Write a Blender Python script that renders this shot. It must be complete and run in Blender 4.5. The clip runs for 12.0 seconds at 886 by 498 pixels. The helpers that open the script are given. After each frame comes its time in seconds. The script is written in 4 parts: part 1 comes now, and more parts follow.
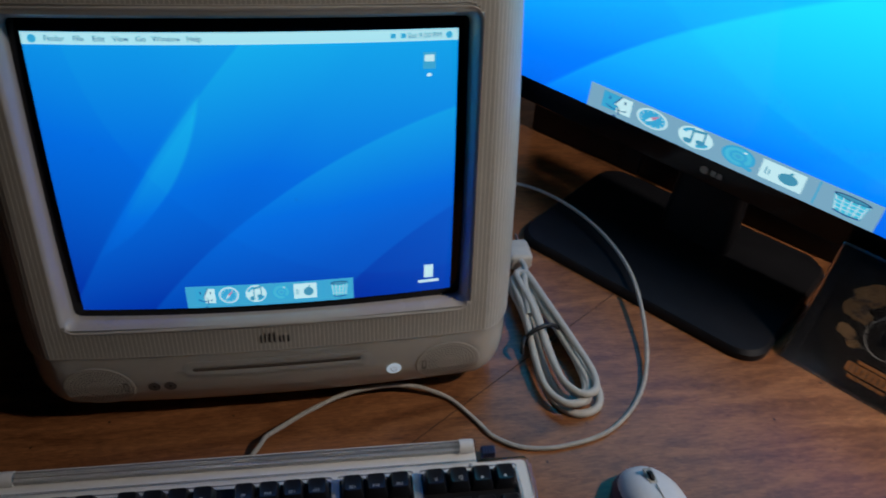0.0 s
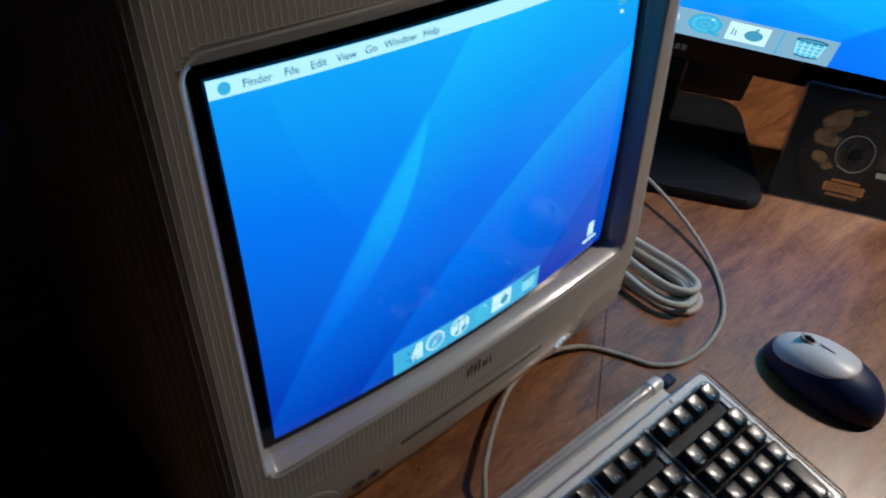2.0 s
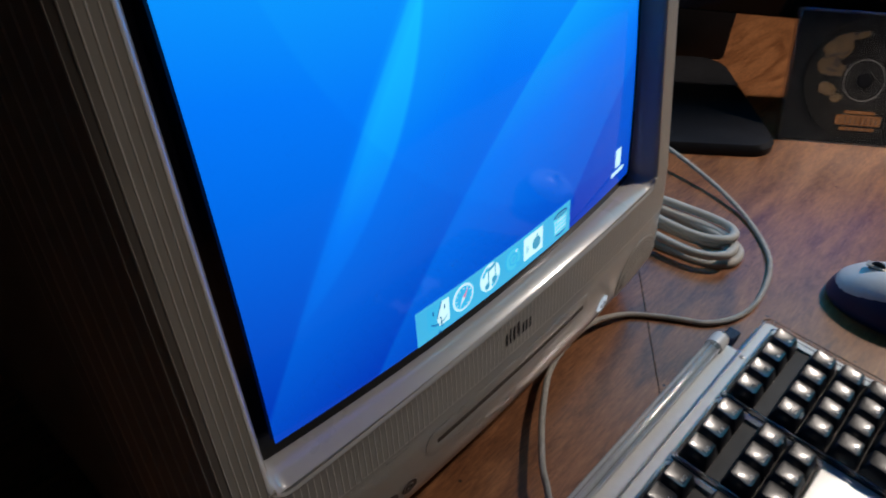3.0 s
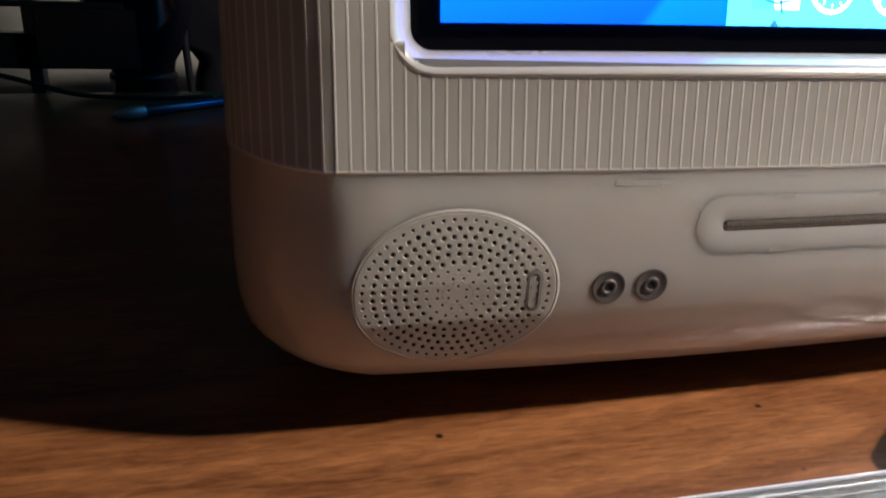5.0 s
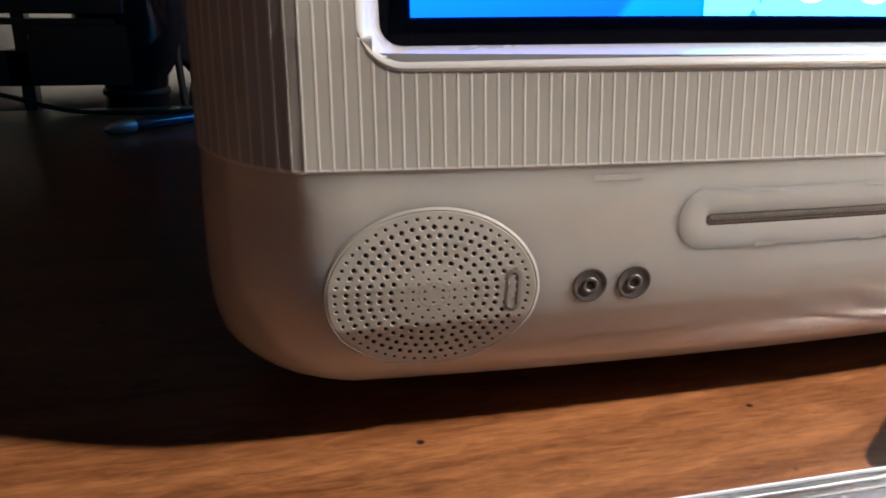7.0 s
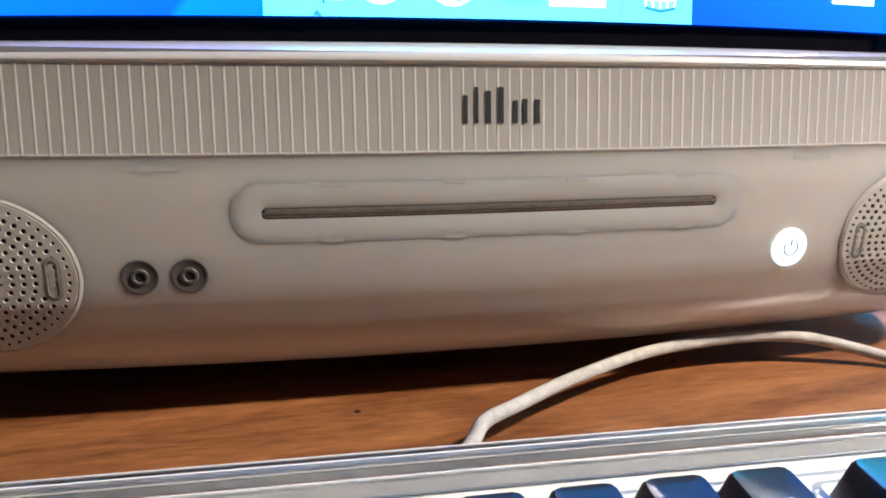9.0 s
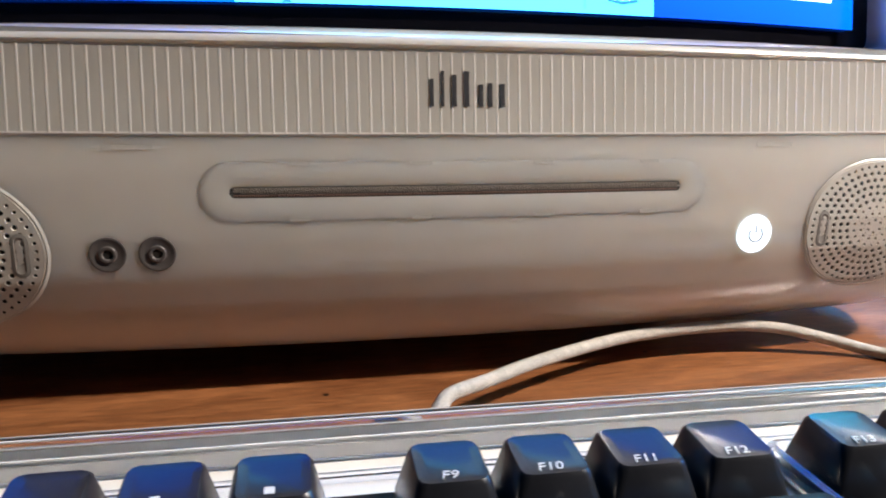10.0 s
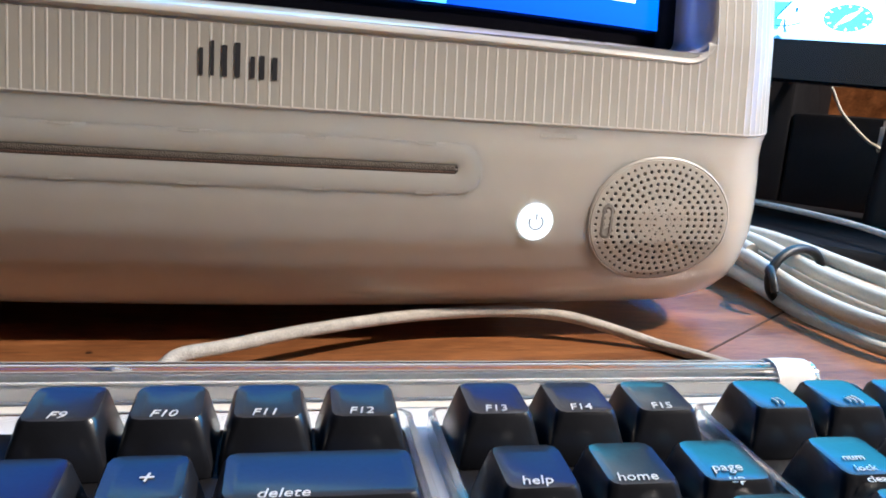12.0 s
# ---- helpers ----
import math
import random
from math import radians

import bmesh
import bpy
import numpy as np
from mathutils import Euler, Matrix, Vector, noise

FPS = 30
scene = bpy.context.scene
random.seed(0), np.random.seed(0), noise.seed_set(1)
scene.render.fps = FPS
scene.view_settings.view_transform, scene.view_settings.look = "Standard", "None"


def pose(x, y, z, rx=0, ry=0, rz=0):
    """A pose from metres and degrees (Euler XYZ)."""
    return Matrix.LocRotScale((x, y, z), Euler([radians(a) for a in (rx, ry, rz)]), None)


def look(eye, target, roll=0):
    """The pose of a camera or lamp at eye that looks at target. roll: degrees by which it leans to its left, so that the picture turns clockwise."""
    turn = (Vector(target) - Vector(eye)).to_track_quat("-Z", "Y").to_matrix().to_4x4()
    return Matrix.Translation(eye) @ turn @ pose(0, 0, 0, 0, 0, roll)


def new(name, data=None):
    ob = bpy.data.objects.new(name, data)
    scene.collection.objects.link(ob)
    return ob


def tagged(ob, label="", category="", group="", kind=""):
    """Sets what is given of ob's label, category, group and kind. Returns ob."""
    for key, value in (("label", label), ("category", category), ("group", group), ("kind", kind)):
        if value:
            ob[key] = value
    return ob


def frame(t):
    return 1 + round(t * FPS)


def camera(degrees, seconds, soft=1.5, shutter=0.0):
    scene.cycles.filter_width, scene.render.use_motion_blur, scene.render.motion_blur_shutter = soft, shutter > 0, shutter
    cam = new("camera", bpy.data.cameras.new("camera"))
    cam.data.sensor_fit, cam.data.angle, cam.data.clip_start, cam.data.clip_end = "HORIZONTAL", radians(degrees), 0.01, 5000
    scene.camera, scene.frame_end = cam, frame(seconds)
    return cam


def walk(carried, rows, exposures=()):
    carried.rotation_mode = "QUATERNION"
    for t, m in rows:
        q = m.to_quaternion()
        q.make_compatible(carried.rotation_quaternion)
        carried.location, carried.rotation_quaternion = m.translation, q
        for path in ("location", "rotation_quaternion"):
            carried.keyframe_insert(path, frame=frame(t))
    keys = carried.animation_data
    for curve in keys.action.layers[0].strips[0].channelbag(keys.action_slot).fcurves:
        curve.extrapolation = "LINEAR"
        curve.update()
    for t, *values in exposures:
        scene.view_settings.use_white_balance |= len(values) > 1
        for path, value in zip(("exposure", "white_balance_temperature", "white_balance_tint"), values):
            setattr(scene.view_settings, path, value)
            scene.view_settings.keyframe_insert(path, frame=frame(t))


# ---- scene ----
import functools

cam = camera(61.21, 12.0, soft=1.8, shutter=0.35)
PATH = [
    (0, (0.0439, -0.4291, 0.5298), (0.1205, -0.0451, 0.2188), 4.01),
    (0.5, (-0.0016, -0.4416, 0.5424), (0.1275, -0.0782, 0.2242), 4.76),
    (1, (-0.1659, -0.4061, 0.5558), (0.0266, -0.0859, 0.2235), 4.30),
    (1.2, (-0.2178, -0.3634, 0.5626), (-0.0043, -0.0639, 0.2239), 6.20),
    (1.5, (-0.2616, -0.3093, 0.5368), (-0.0148, -0.0387, 0.1964), 10.92),
    (1.8, (-0.2563, -0.2052, 0.5074), (0.0111, 0.0304, 0.1568), 11.70),
    (2, (-0.2561, -0.1674, 0.4938), (0.0151, 0.0671, 0.1453), 10.64),
    (2.5, (-0.2389, -0.1229, 0.4562), (0.0547, 0.1044, 0.1213), 6.01),
    (2.7, (-0.2543, -0.1294, 0.4255), (0.0518, 0.0925, 0.0982), 5.48),
    (4.3, (-0.1918, -0.1583, 0.1835), (-0.0151, 0.2733, 0.0033), -3.21),
    (4.5, (-0.1913, -0.1697, 0.1646), (-0.0412, 0.2779, -0.0003), -2.59),
    (5, (-0.1927, -0.1667, 0.1333), (-0.0675, 0.2846, -0.0418), 2.38),
    (5.5, (-0.1923, -0.1643, 0.1278), (-0.0711, 0.2859, -0.0527), 1.14),
    (6, (-0.1905, -0.1646, 0.1291), (-0.0683, 0.2876, -0.0459), 0.91),
    (6.5, (-0.1905, -0.1639, 0.1290), (-0.0682, 0.2886, -0.0452), 1.04),
    (6.7, (-0.1903, -0.1638, 0.1296), (-0.0661, 0.2887, -0.0429), 0.99),
    (8.3, (-0.1011, -0.1842, 0.1184), (0.0110, 0.2813, -0.0256), 2.33),
    (8.5, (-0.0869, -0.1867, 0.1176), (0.0262, 0.2781, -0.0280), 1.99),
    (8.7, (-0.0735, -0.1925, 0.1205), (0.0315, 0.2730, -0.0280), 1.72),
    (9, (-0.0605, -0.2004, 0.1135), (0.0407, 0.2720, -0.0150), 0.72),
    (9.5, (-0.0601, -0.2039, 0.1105), (0.0468, 0.2695, -0.0096), 1.03),
    (10, (-0.0542, -0.2082, 0.0983), (0.0520, 0.2693, -0.0052), 0.70),
    (10.5, (-0.0217, -0.2147, 0.1057), (0.0700, 0.2596, -0.0235), 2.06),
    (11, (0.0065, -0.2235, 0.0955), (0.1210, 0.2489, -0.0218), 2.99),
    (11.5, (0.0074, -0.2276, 0.0965), (0.1252, 0.2468, -0.0090), 4.66),
    (12, (0.0076, -0.2284, 0.0958), (0.1245, 0.2460, -0.0101), 4.34),
]
walk(
    cam,
    [(t, look(eye, target, roll)) for t, eye, target, roll in PATH],
    exposures=[(0.0, -1.30), (0.9, -1.10), (1.5, -0.82), (2.0, -1.02), (2.7, -1.02), (4.3, 0.3), (4.6, 0.6), (5.0, 1.27), (5.6, 1.72), (6.7, 1.70), (8.4, 1.48), (10.8, 1.3), (12.0, 1.2)],
)

# ---- world and lamps ----
world = bpy.data.worlds.new("dim_room")
scene.world = world
world.use_nodes = True
world.node_tree.nodes["Background"].inputs[0].default_value = (0.75, 0.85, 1.0, 1)
world.node_tree.nodes["Background"].inputs[1].default_value = 0.0

LAMP = (0.92, -0.325, 1.02)
lamp_data = bpy.data.lights.new("hanging_lamp_light", "AREA")
lamp_data.shape, lamp_data.size = "DISK", 0.09
lamp_data.energy, lamp_data.color = 6.3, (1.0, 0.885, 0.79)
lamp_data.spread = radians(105)
lamp_light = new("hanging_lamp_light", lamp_data)
lamp_light.matrix_world = look((LAMP[0], LAMP[1], LAMP[2] - 0.06), (0.45, -0.02, 0.0))


# ---- materials ----
def nodes_of(name):
    m = bpy.data.materials.new(name)
    m.use_nodes = True
    t = m.node_tree
    return m, t.nodes, t.links, t.nodes["Principled BSDF"]


def plain(name, col, rough=0.5, metal=0.0, coat=0.0, vary=0.12, scale=40.0, bump=0.0, spec=0.5, trans=0.0, ior=1.45, sss=0.0, gloss=0.12, depth=0.010):
    """A surface with mottling at two scales and fine relief."""
    m, N, L, b = nodes_of(name)
    b.inputs["Roughness"].default_value = rough
    b.inputs["Metallic"].default_value = metal
    b.inputs["Coat Weight"].default_value = coat
    b.inputs["Coat Roughness"].default_value = gloss
    b.inputs["Specular IOR Level"].default_value = spec
    b.inputs["Transmission Weight"].default_value = trans
    b.inputs["IOR"].default_value = ior
    b.inputs["Subsurface Weight"].default_value = sss
    b.inputs["Subsurface Radius"].default_value = (1.0, 0.8, 0.6)
    b.inputs["Subsurface Scale"].default_value = depth
    co = N.new("ShaderNodeTexCoord")
    n1, n2 = N.new("ShaderNodeTexNoise"), N.new("ShaderNodeTexNoise")
    n1.inputs["Scale"].default_value, n2.inputs["Scale"].default_value = scale, scale * 9
    n1.inputs["Detail"].default_value = 5
    for n in (n1, n2):
        L.new(co.outputs["Object"], n.inputs["Vector"])
    mixv = N.new("ShaderNodeMath")
    mixv.operation = "ADD"
    L.new(n1.outputs["Fac"], mixv.inputs[0])
    L.new(n2.outputs["Fac"], mixv.inputs[1])
    r = N.new("ShaderNodeValToRGB")
    r.color_ramp.elements[0].position, r.color_ramp.elements[1].position = 0.3, 0.75
    half = N.new("ShaderNodeMath")
    half.operation, half.inputs[1].default_value = "MULTIPLY", 0.5
    L.new(mixv.outputs[0], half.inputs[0])
    L.new(half.outputs[0], r.inputs[0])
    r.color_ramp.elements[0].color = (*[c * (1 - vary) for c in col], 1)
    r.color_ramp.elements[1].color = (*[min(1, c * (1 + vary)) for c in col], 1)
    L.new(r.outputs[0], b.inputs["Base Color"])
    rr = N.new("ShaderNodeMapRange")
    rr.inputs[3].default_value, rr.inputs[4].default_value = rough * 0.8, min(1, rough * 1.25)
    L.new(n1.outputs["Fac"], rr.inputs[0])
    L.new(rr.outputs[0], b.inputs["Roughness"])
    if bump:
        bp = N.new("ShaderNodeBump")
        bp.inputs["Strength"].default_value, bp.inputs["Distance"].default_value = bump, 0.0006
        L.new(n2.outputs["Fac"], bp.inputs["Height"])
        L.new(bp.outputs[0], b.inputs["Normal"])
    return m


def glow(name, col, strength):
    m, N, L, b = nodes_of(name)
    b.inputs["Base Color"].default_value = (0.01, 0.01, 0.01, 1)
    b.inputs["Roughness"].default_value = 0.2
    b.inputs["Emission Color"].default_value = (*col, 1)
    b.inputs["Emission Strength"].default_value = strength
    return m


def wood(name, dark, light, turn=12.0, rough=0.32, coat=0.6):
    m, N, L, b = nodes_of(name)
    co, mp = N.new("ShaderNodeTexCoord"), N.new("ShaderNodeMapping")
    mp.inputs["Rotation"].default_value = (0, 0, radians(turn))
    mp.inputs["Scale"].default_value = (3.6, 17.0, 8.0)
    L.new(co.outputs["Object"], mp.inputs["Vector"])
    big, fine, pore = (N.new("ShaderNodeTexNoise") for _ in range(3))
    big.inputs["Scale"].default_value, big.inputs["Detail"].default_value, big.inputs["Distortion"].default_value = 1.6, 7, 2.2
    fine.inputs["Scale"].default_value, fine.inputs["Detail"].default_value, fine.inputs["Distortion"].default_value = 20, 9, 1.4
    fine.inputs["Roughness"].default_value = 0.68
    pore.inputs["Scale"].default_value = 90
    for n in (big, fine):
        L.new(mp.outputs[0], n.inputs["Vector"])
    L.new(co.outputs["Object"], pore.inputs["Vector"])
    add = N.new("ShaderNodeMix")
    add.data_type = "FLOAT"
    add.inputs[0].default_value = 0.48
    L.new(big.outputs["Fac"], add.inputs[2])
    L.new(fine.outputs["Fac"], add.inputs[3])
    r = N.new("ShaderNodeValToRGB")
    r.color_ramp.elements[0].position, r.color_ramp.elements[1].position = 0.33, 0.68
    r.color_ramp.elements[0].color, r.color_ramp.elements[1].color = (*dark, 1), (*light, 1)
    L.new(add.outputs[0], r.inputs[0])
    # small dark specks and knots in the veneer
    vor = N.new("ShaderNodeTexVoronoi")
    vor.inputs["Scale"].default_value = 42
    L.new(co.outputs["Object"], vor.inputs["Vector"])
    speck = N.new("ShaderNodeMapRange")
    speck.inputs[1].default_value, speck.inputs[2].default_value = 0.035, 0.06
    L.new(vor.outputs["Distance"], speck.inputs[0])
    dim = N.new("ShaderNodeMix")
    dim.data_type = "RGBA"
    dim.inputs[6].default_value = (0.02, 0.008, 0.004, 1)
    L.new(speck.outputs[0], dim.inputs[0])
    # short pale and dark fibres across the figure
    mf, fib, fr, fm = N.new("ShaderNodeMapping"), N.new("ShaderNodeTexNoise"), N.new("ShaderNodeMapRange"), N.new("ShaderNodeMix")
    mf.inputs["Rotation"].default_value = (0, 0, radians(turn + 46))
    mf.inputs["Scale"].default_value = (70.0, 560.0, 60.0)
    fib.inputs["Scale"].default_value, fib.inputs["Detail"].default_value = 1.0, 3
    L.new(co.outputs["Object"], mf.inputs["Vector"])
    L.new(mf.outputs[0], fib.inputs["Vector"])
    fr.inputs[1].default_value, fr.inputs[2].default_value, fr.inputs[3].default_value, fr.inputs[4].default_value = 0.30, 0.72, 0.80, 1.22
    L.new(fib.outputs["Fac"], fr.inputs[0])
    fm.data_type, fm.blend_type, fm.inputs[0].default_value = "RGBA", "MULTIPLY", 1.0
    L.new(r.outputs[0], fm.inputs[6])
    L.new(fr.outputs[0], fm.inputs[7])
    L.new(fm.outputs[2], dim.inputs[7])
    L.new(dim.outputs[2], b.inputs["Base Color"])
    rr = N.new("ShaderNodeMapRange")
    rr.inputs[3].default_value, rr.inputs[4].default_value = rough * 0.75, rough * 1.5
    L.new(big.outputs["Fac"], rr.inputs[0])
    L.new(rr.outputs[0], b.inputs["Roughness"])
    bp = N.new("ShaderNodeBump")
    b.inputs["Coat Weight"].default_value, b.inputs["Coat Roughness"].default_value = coat, 0.20
    bp.inputs["Strength"].default_value, bp.inputs["Distance"].default_value = 0.25, 0.0005
    L.new(fine.outputs["Fac"], bp.inputs["Height"])
    L.new(bp.outputs[0], b.inputs["Normal"])
    return m


def circle_through(a, b, c):
    ax, ay, bx, by, cx, cy = *a, *b, *c
    d = 2 * (ax * (by - cy) + bx * (cy - ay) + cx * (ay - by))
    ux = ((ax**2 + ay**2) * (by - cy) + (bx**2 + by**2) * (cy - ay) + (cx**2 + cy**2) * (ay - by)) / d
    uy = ((ax**2 + ay**2) * (cx - bx) + (bx**2 + by**2) * (ax - cx) + (cx**2 + cy**2) * (bx - ax)) / d
    return ux, uy, math.hypot(ax - ux, ay - uy)


def wallpaper(name, strength, gain=1.0, bias=0.0, gloss=0.07):
    """A blue desktop picture with light swooshes. Object x runs 0 to 1.36 across it and y 0 to 1 up it."""
    m, N, L, b = nodes_of(name)
    co, sep = N.new("ShaderNodeUVMap"), N.new("ShaderNodeSeparateXYZ")
    L.new(co.outputs[0], sep.inputs[0])

    def math_(op, a, c):
        n = N.new("ShaderNodeMath")
        n.operation = op
        for i, v in enumerate((a, c)):
            if isinstance(v, (int, float)):
                n.inputs[i].default_value = v
            else:
                L.new(v, n.inputs[i])
        return n.outputs[0]

    def beside(a, c, e, inside):
        """The distance from an arc through three points, positive on the side of a fourth."""
        ux, uy, rad = circle_through(a, c, e)
        sign = 1 if math.hypot(inside[0] - ux, inside[1] - uy) > rad else -1
        dx, dy = math_("SUBTRACT", sep.outputs[0], ux), math_("SUBTRACT", sep.outputs[1], uy)
        dist = math_("SQRT", math_("ADD", math_("MULTIPLY", dx, dx), math_("MULTIPLY", dy, dy)), 0)
        return math_("MULTIPLY", math_("SUBTRACT", dist, rad), sign)

    def ramp(v, lo, hi, p=0.0, q=1.0):
        n = N.new("ShaderNodeMapRange")
        n.inputs[1].default_value, n.inputs[2].default_value, n.inputs[3].default_value, n.inputs[4].default_value = lo, hi, p, q
        L.new(v, n.inputs[0])
        return n.outputs[0]

    def band(d, fade):
        return math_("MULTIPLY", ramp(d, 0.0, 0.010), ramp(d, 0.0, fade, 1.0, 0.0))

    left = beside((0.056, 0.167), (0.343, 0.60), (0.633, 0.95), (1.0, 0.3))
    right = beside((0.283, 0.355), (0.428, 0.554), (0.523, 0.916), (0.1, 0.8))
    leaf = math_("MULTIPLY", math_("MULTIPLY", ramp(left, -0.012, 0.03), ramp(right, 0.0, 0.012)), ramp(sep.outputs[1], 0.12, 0.6))
    glowing = band(left, 0.30)
    sweep = band(beside((0.498, 0.262), (0.966, 0.586), (1.36, 0.742), (1.2, 0.3)), 0.33)
    low = band(beside((0.927, 0.025), (1.109, 0.199), (1.421, 0.401), (1.36, 0.0)), 0.40)
    faint = band(beside((0.117, 0.926), (0.20, 0.70), (0.40, 0.42), (0.5, 0.7)), 0.22)
    base = math_("ADD", ramp(sep.outputs[1], 0.0, 1.0, 0.0, 0.66), ramp(sep.outputs[0], 0.0, 0.9, 0.0, 0.12))
    fac = math_("ADD", base, math_("MULTIPLY", leaf, 0.17))
    fac = math_("ADD", fac, math_("MULTIPLY", glowing, 0.11))
    fac = math_("ADD", fac, math_("MULTIPLY", sweep, 0.13))
    fac = math_("SUBTRACT", fac, math_("MULTIPLY", low, 0.10))
    fac = math_("ADD", fac, math_("MULTIPLY", faint, 0.025))
    fac = math_("ADD", math_("MULTIPLY", fac, gain), bias)
    r = N.new("ShaderNodeValToRGB")
    els = r.color_ramp.elements
    els[0].position, els[0].color = 0.0, (0.0, 0.02, 0.38, 1)
    els[1].position, els[1].color = 1.0, (0.01, 0.60, 1.0, 1)
    mid = els.new(0.45)
    mid.color = (0.0, 0.17, 0.85, 1)
    L.new(fac, r.inputs[0])
    L.new(r.outputs[0], b.inputs["Emission Color"])
    b.inputs["Emission Strength"].default_value = strength
    b.inputs["Base Color"].default_value = (0.01, 0.01, 0.012, 1)
    b.inputs["Roughness"].default_value = gloss
    b.inputs["Specular IOR Level"].default_value = 0.25
    return m


M_SHELL = plain("cream_plastic", (0.53, 0.50, 0.45), 0.36, coat=0.9, vary=0.05, scale=9, sss=0.9, gloss=0.06, depth=0.018)
# rib relief: slats coloured darker for shade, ridge lines paler for caught light
M_SLAT_SHADED = plain("shaded_slat_plastic", (0.46, 0.435, 0.385), 0.4, coat=0.4, vary=0.06, scale=12, sss=0.3)
M_RIDGE_LIT = plain("lit_ridge_plastic", (0.72, 0.69, 0.63), 0.3, coat=0.5, vary=0.05, scale=30, sss=0.3)
M_BEZEL = plain("white_bezel", (0.53, 0.51, 0.47), 0.28, coat=0.8, vary=0.04, scale=12, sss=0.35, gloss=0.07)
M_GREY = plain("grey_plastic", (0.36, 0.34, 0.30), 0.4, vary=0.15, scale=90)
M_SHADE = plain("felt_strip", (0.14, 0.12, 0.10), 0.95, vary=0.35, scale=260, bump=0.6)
M_FELT = plain("red_brown_felt", (0.10, 0.055, 0.04), 0.95, vary=0.35, scale=260, bump=0.6)
# near-black colour that paints the shade of openings with no real depth
M_HOLE = plain("hole_shade", (0.030, 0.028, 0.025), 0.8, vary=0.2)
M_GRILLE = plain("grille_plastic", (0.48, 0.45, 0.40), 0.45, coat=0.1, vary=0.05, scale=20, sss=0.4)
M_SLOT = plain("grey_slot_plastic", (0.20, 0.185, 0.165), 0.6, vary=0.1, scale=200)
M_JACK = plain("jack_plastic", (0.11, 0.10, 0.095), 0.4, vary=0.2, scale=200)
M_MARK = plain("faint_mark", (0.43, 0.41, 0.37), 0.45, vary=0.15, scale=90)
M_METAL = plain("dull_steel", (0.42, 0.41, 0.40), 0.35, metal=0.8, vary=0.1, scale=200)
M_MASK = plain("black_tube_edge", (0.004, 0.004, 0.006), 0.12, vary=0.1)
M_INK = plain("dark_ink", (0.03, 0.03, 0.035), 0.5, vary=0.1)
M_WOOD = wood("red_brown_veneer", (0.078, 0.023, 0.008), (0.37, 0.150, 0.055), coat=0.25)
M_GROOVE = plain("seam_dirt", (0.045, 0.02, 0.012), 0.8, vary=0.3, scale=200)
M_KEY = plain("black_key_plastic", (0.012, 0.013, 0.017), 0.30, coat=0.25, vary=0.2, scale=120, bump=0.03)
M_LEGEND = plain("white_legend", (0.62, 0.62, 0.60), 0.5, vary=0.05)
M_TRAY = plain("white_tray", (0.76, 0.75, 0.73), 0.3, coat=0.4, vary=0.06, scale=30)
M_CLEAR = plain("clear_acrylic", (0.97, 0.97, 0.97), 0.10, trans=1.0, ior=1.47, vary=0.02)
M_RAIL = plain("frosted_acrylic", (0.68, 0.67, 0.66), 0.3, coat=0.4, vary=0.15, scale=120)
M_LID = plain("scratched_lid", (0.95, 0.95, 0.95), 0.16, trans=1.0, ior=1.58, vary=0.02, spec=0.7)
M_CORD = plain("grey_white_cord", (0.50, 0.47, 0.42), 0.5, vary=0.14, scale=160, bump=0.3)
M_BRAID = plain("braided_cable", (0.47, 0.44, 0.39), 0.6, vary=0.35, scale=260, bump=1.0)
M_TIE = plain("black_tie", (0.012, 0.012, 0.014), 0.45)
M_NAVY = plain("navy_mouse_plastic", (0.007, 0.018, 0.075), 0.45, coat=0.1, vary=0.1, scale=60)
M_PALE = plain("white_mouse_plastic", (0.66, 0.65, 0.66), 0.35, vary=0.04)
M_BLACK = plain("black_plastic", (0.009, 0.009, 0.011), 0.46, vary=0.3, scale=60, spec=0.25)
M_GLOSSBLACK = plain("piano_black", (0.005, 0.005, 0.007), 0.12, coat=0.1, vary=0.2, spec=0.25)
M_DISC = plain("printed_disc", (0.012, 0.010, 0.009), 0.38, vary=0.5, scale=45, spec=0.2)
M_ART = plain("brown_print", (0.19, 0.11, 0.05), 0.3, vary=0.7, scale=120)
M_ORANGE = plain("orange_print", (0.38, 0.15, 0.045), 0.4, vary=0.2, scale=150)
M_DARKPRINT = plain("dim_print", (0.075, 0.05, 0.035), 0.4, vary=0.2)
M_DARKWOOD = wood("dark_stained_wood", (0.025, 0.008, 0.006), (0.055, 0.018, 0.012), turn=4, rough=0.4)
M_WALL = plain("pale_wall_paint", (0.78, 0.78, 0.72), 0.9, vary=0.08, scale=6, bump=0.2)
M_FLOOR = plain("dark_carpet", (0.05, 0.045, 0.04), 0.95, vary=0.3, scale=30, bump=0.4)
M_BLUESTEEL = plain("blue_pen_barrel", (0.05, 0.06, 0.11), 0.15, metal=0.4, vary=0.1)
M_POWER = glow("power_light", (0.74, 0.86, 1.0), 0.95)
M_POWERMARK = plain("power_mark", (0.30, 0.34, 0.42), 0.4)
SC1, SC2 = 2.15, 3.2
M_PIC, M_PIC2 = wallpaper("tube_picture", SC1), wallpaper("panel_picture", SC2, 1.45, 0.22)
M_MENU = glow("picture_menu", (0.45, 0.88, 1.0), SC1)
M_DOCK = glow("picture_dock", (0.05, 0.42, 0.72), SC1)
M_MENU2 = glow("picture_dock_light", (0.30, 0.62, 0.86), 1.5)
M_ICONW = glow("picture_white", (0.60, 0.92, 1.0), SC1)
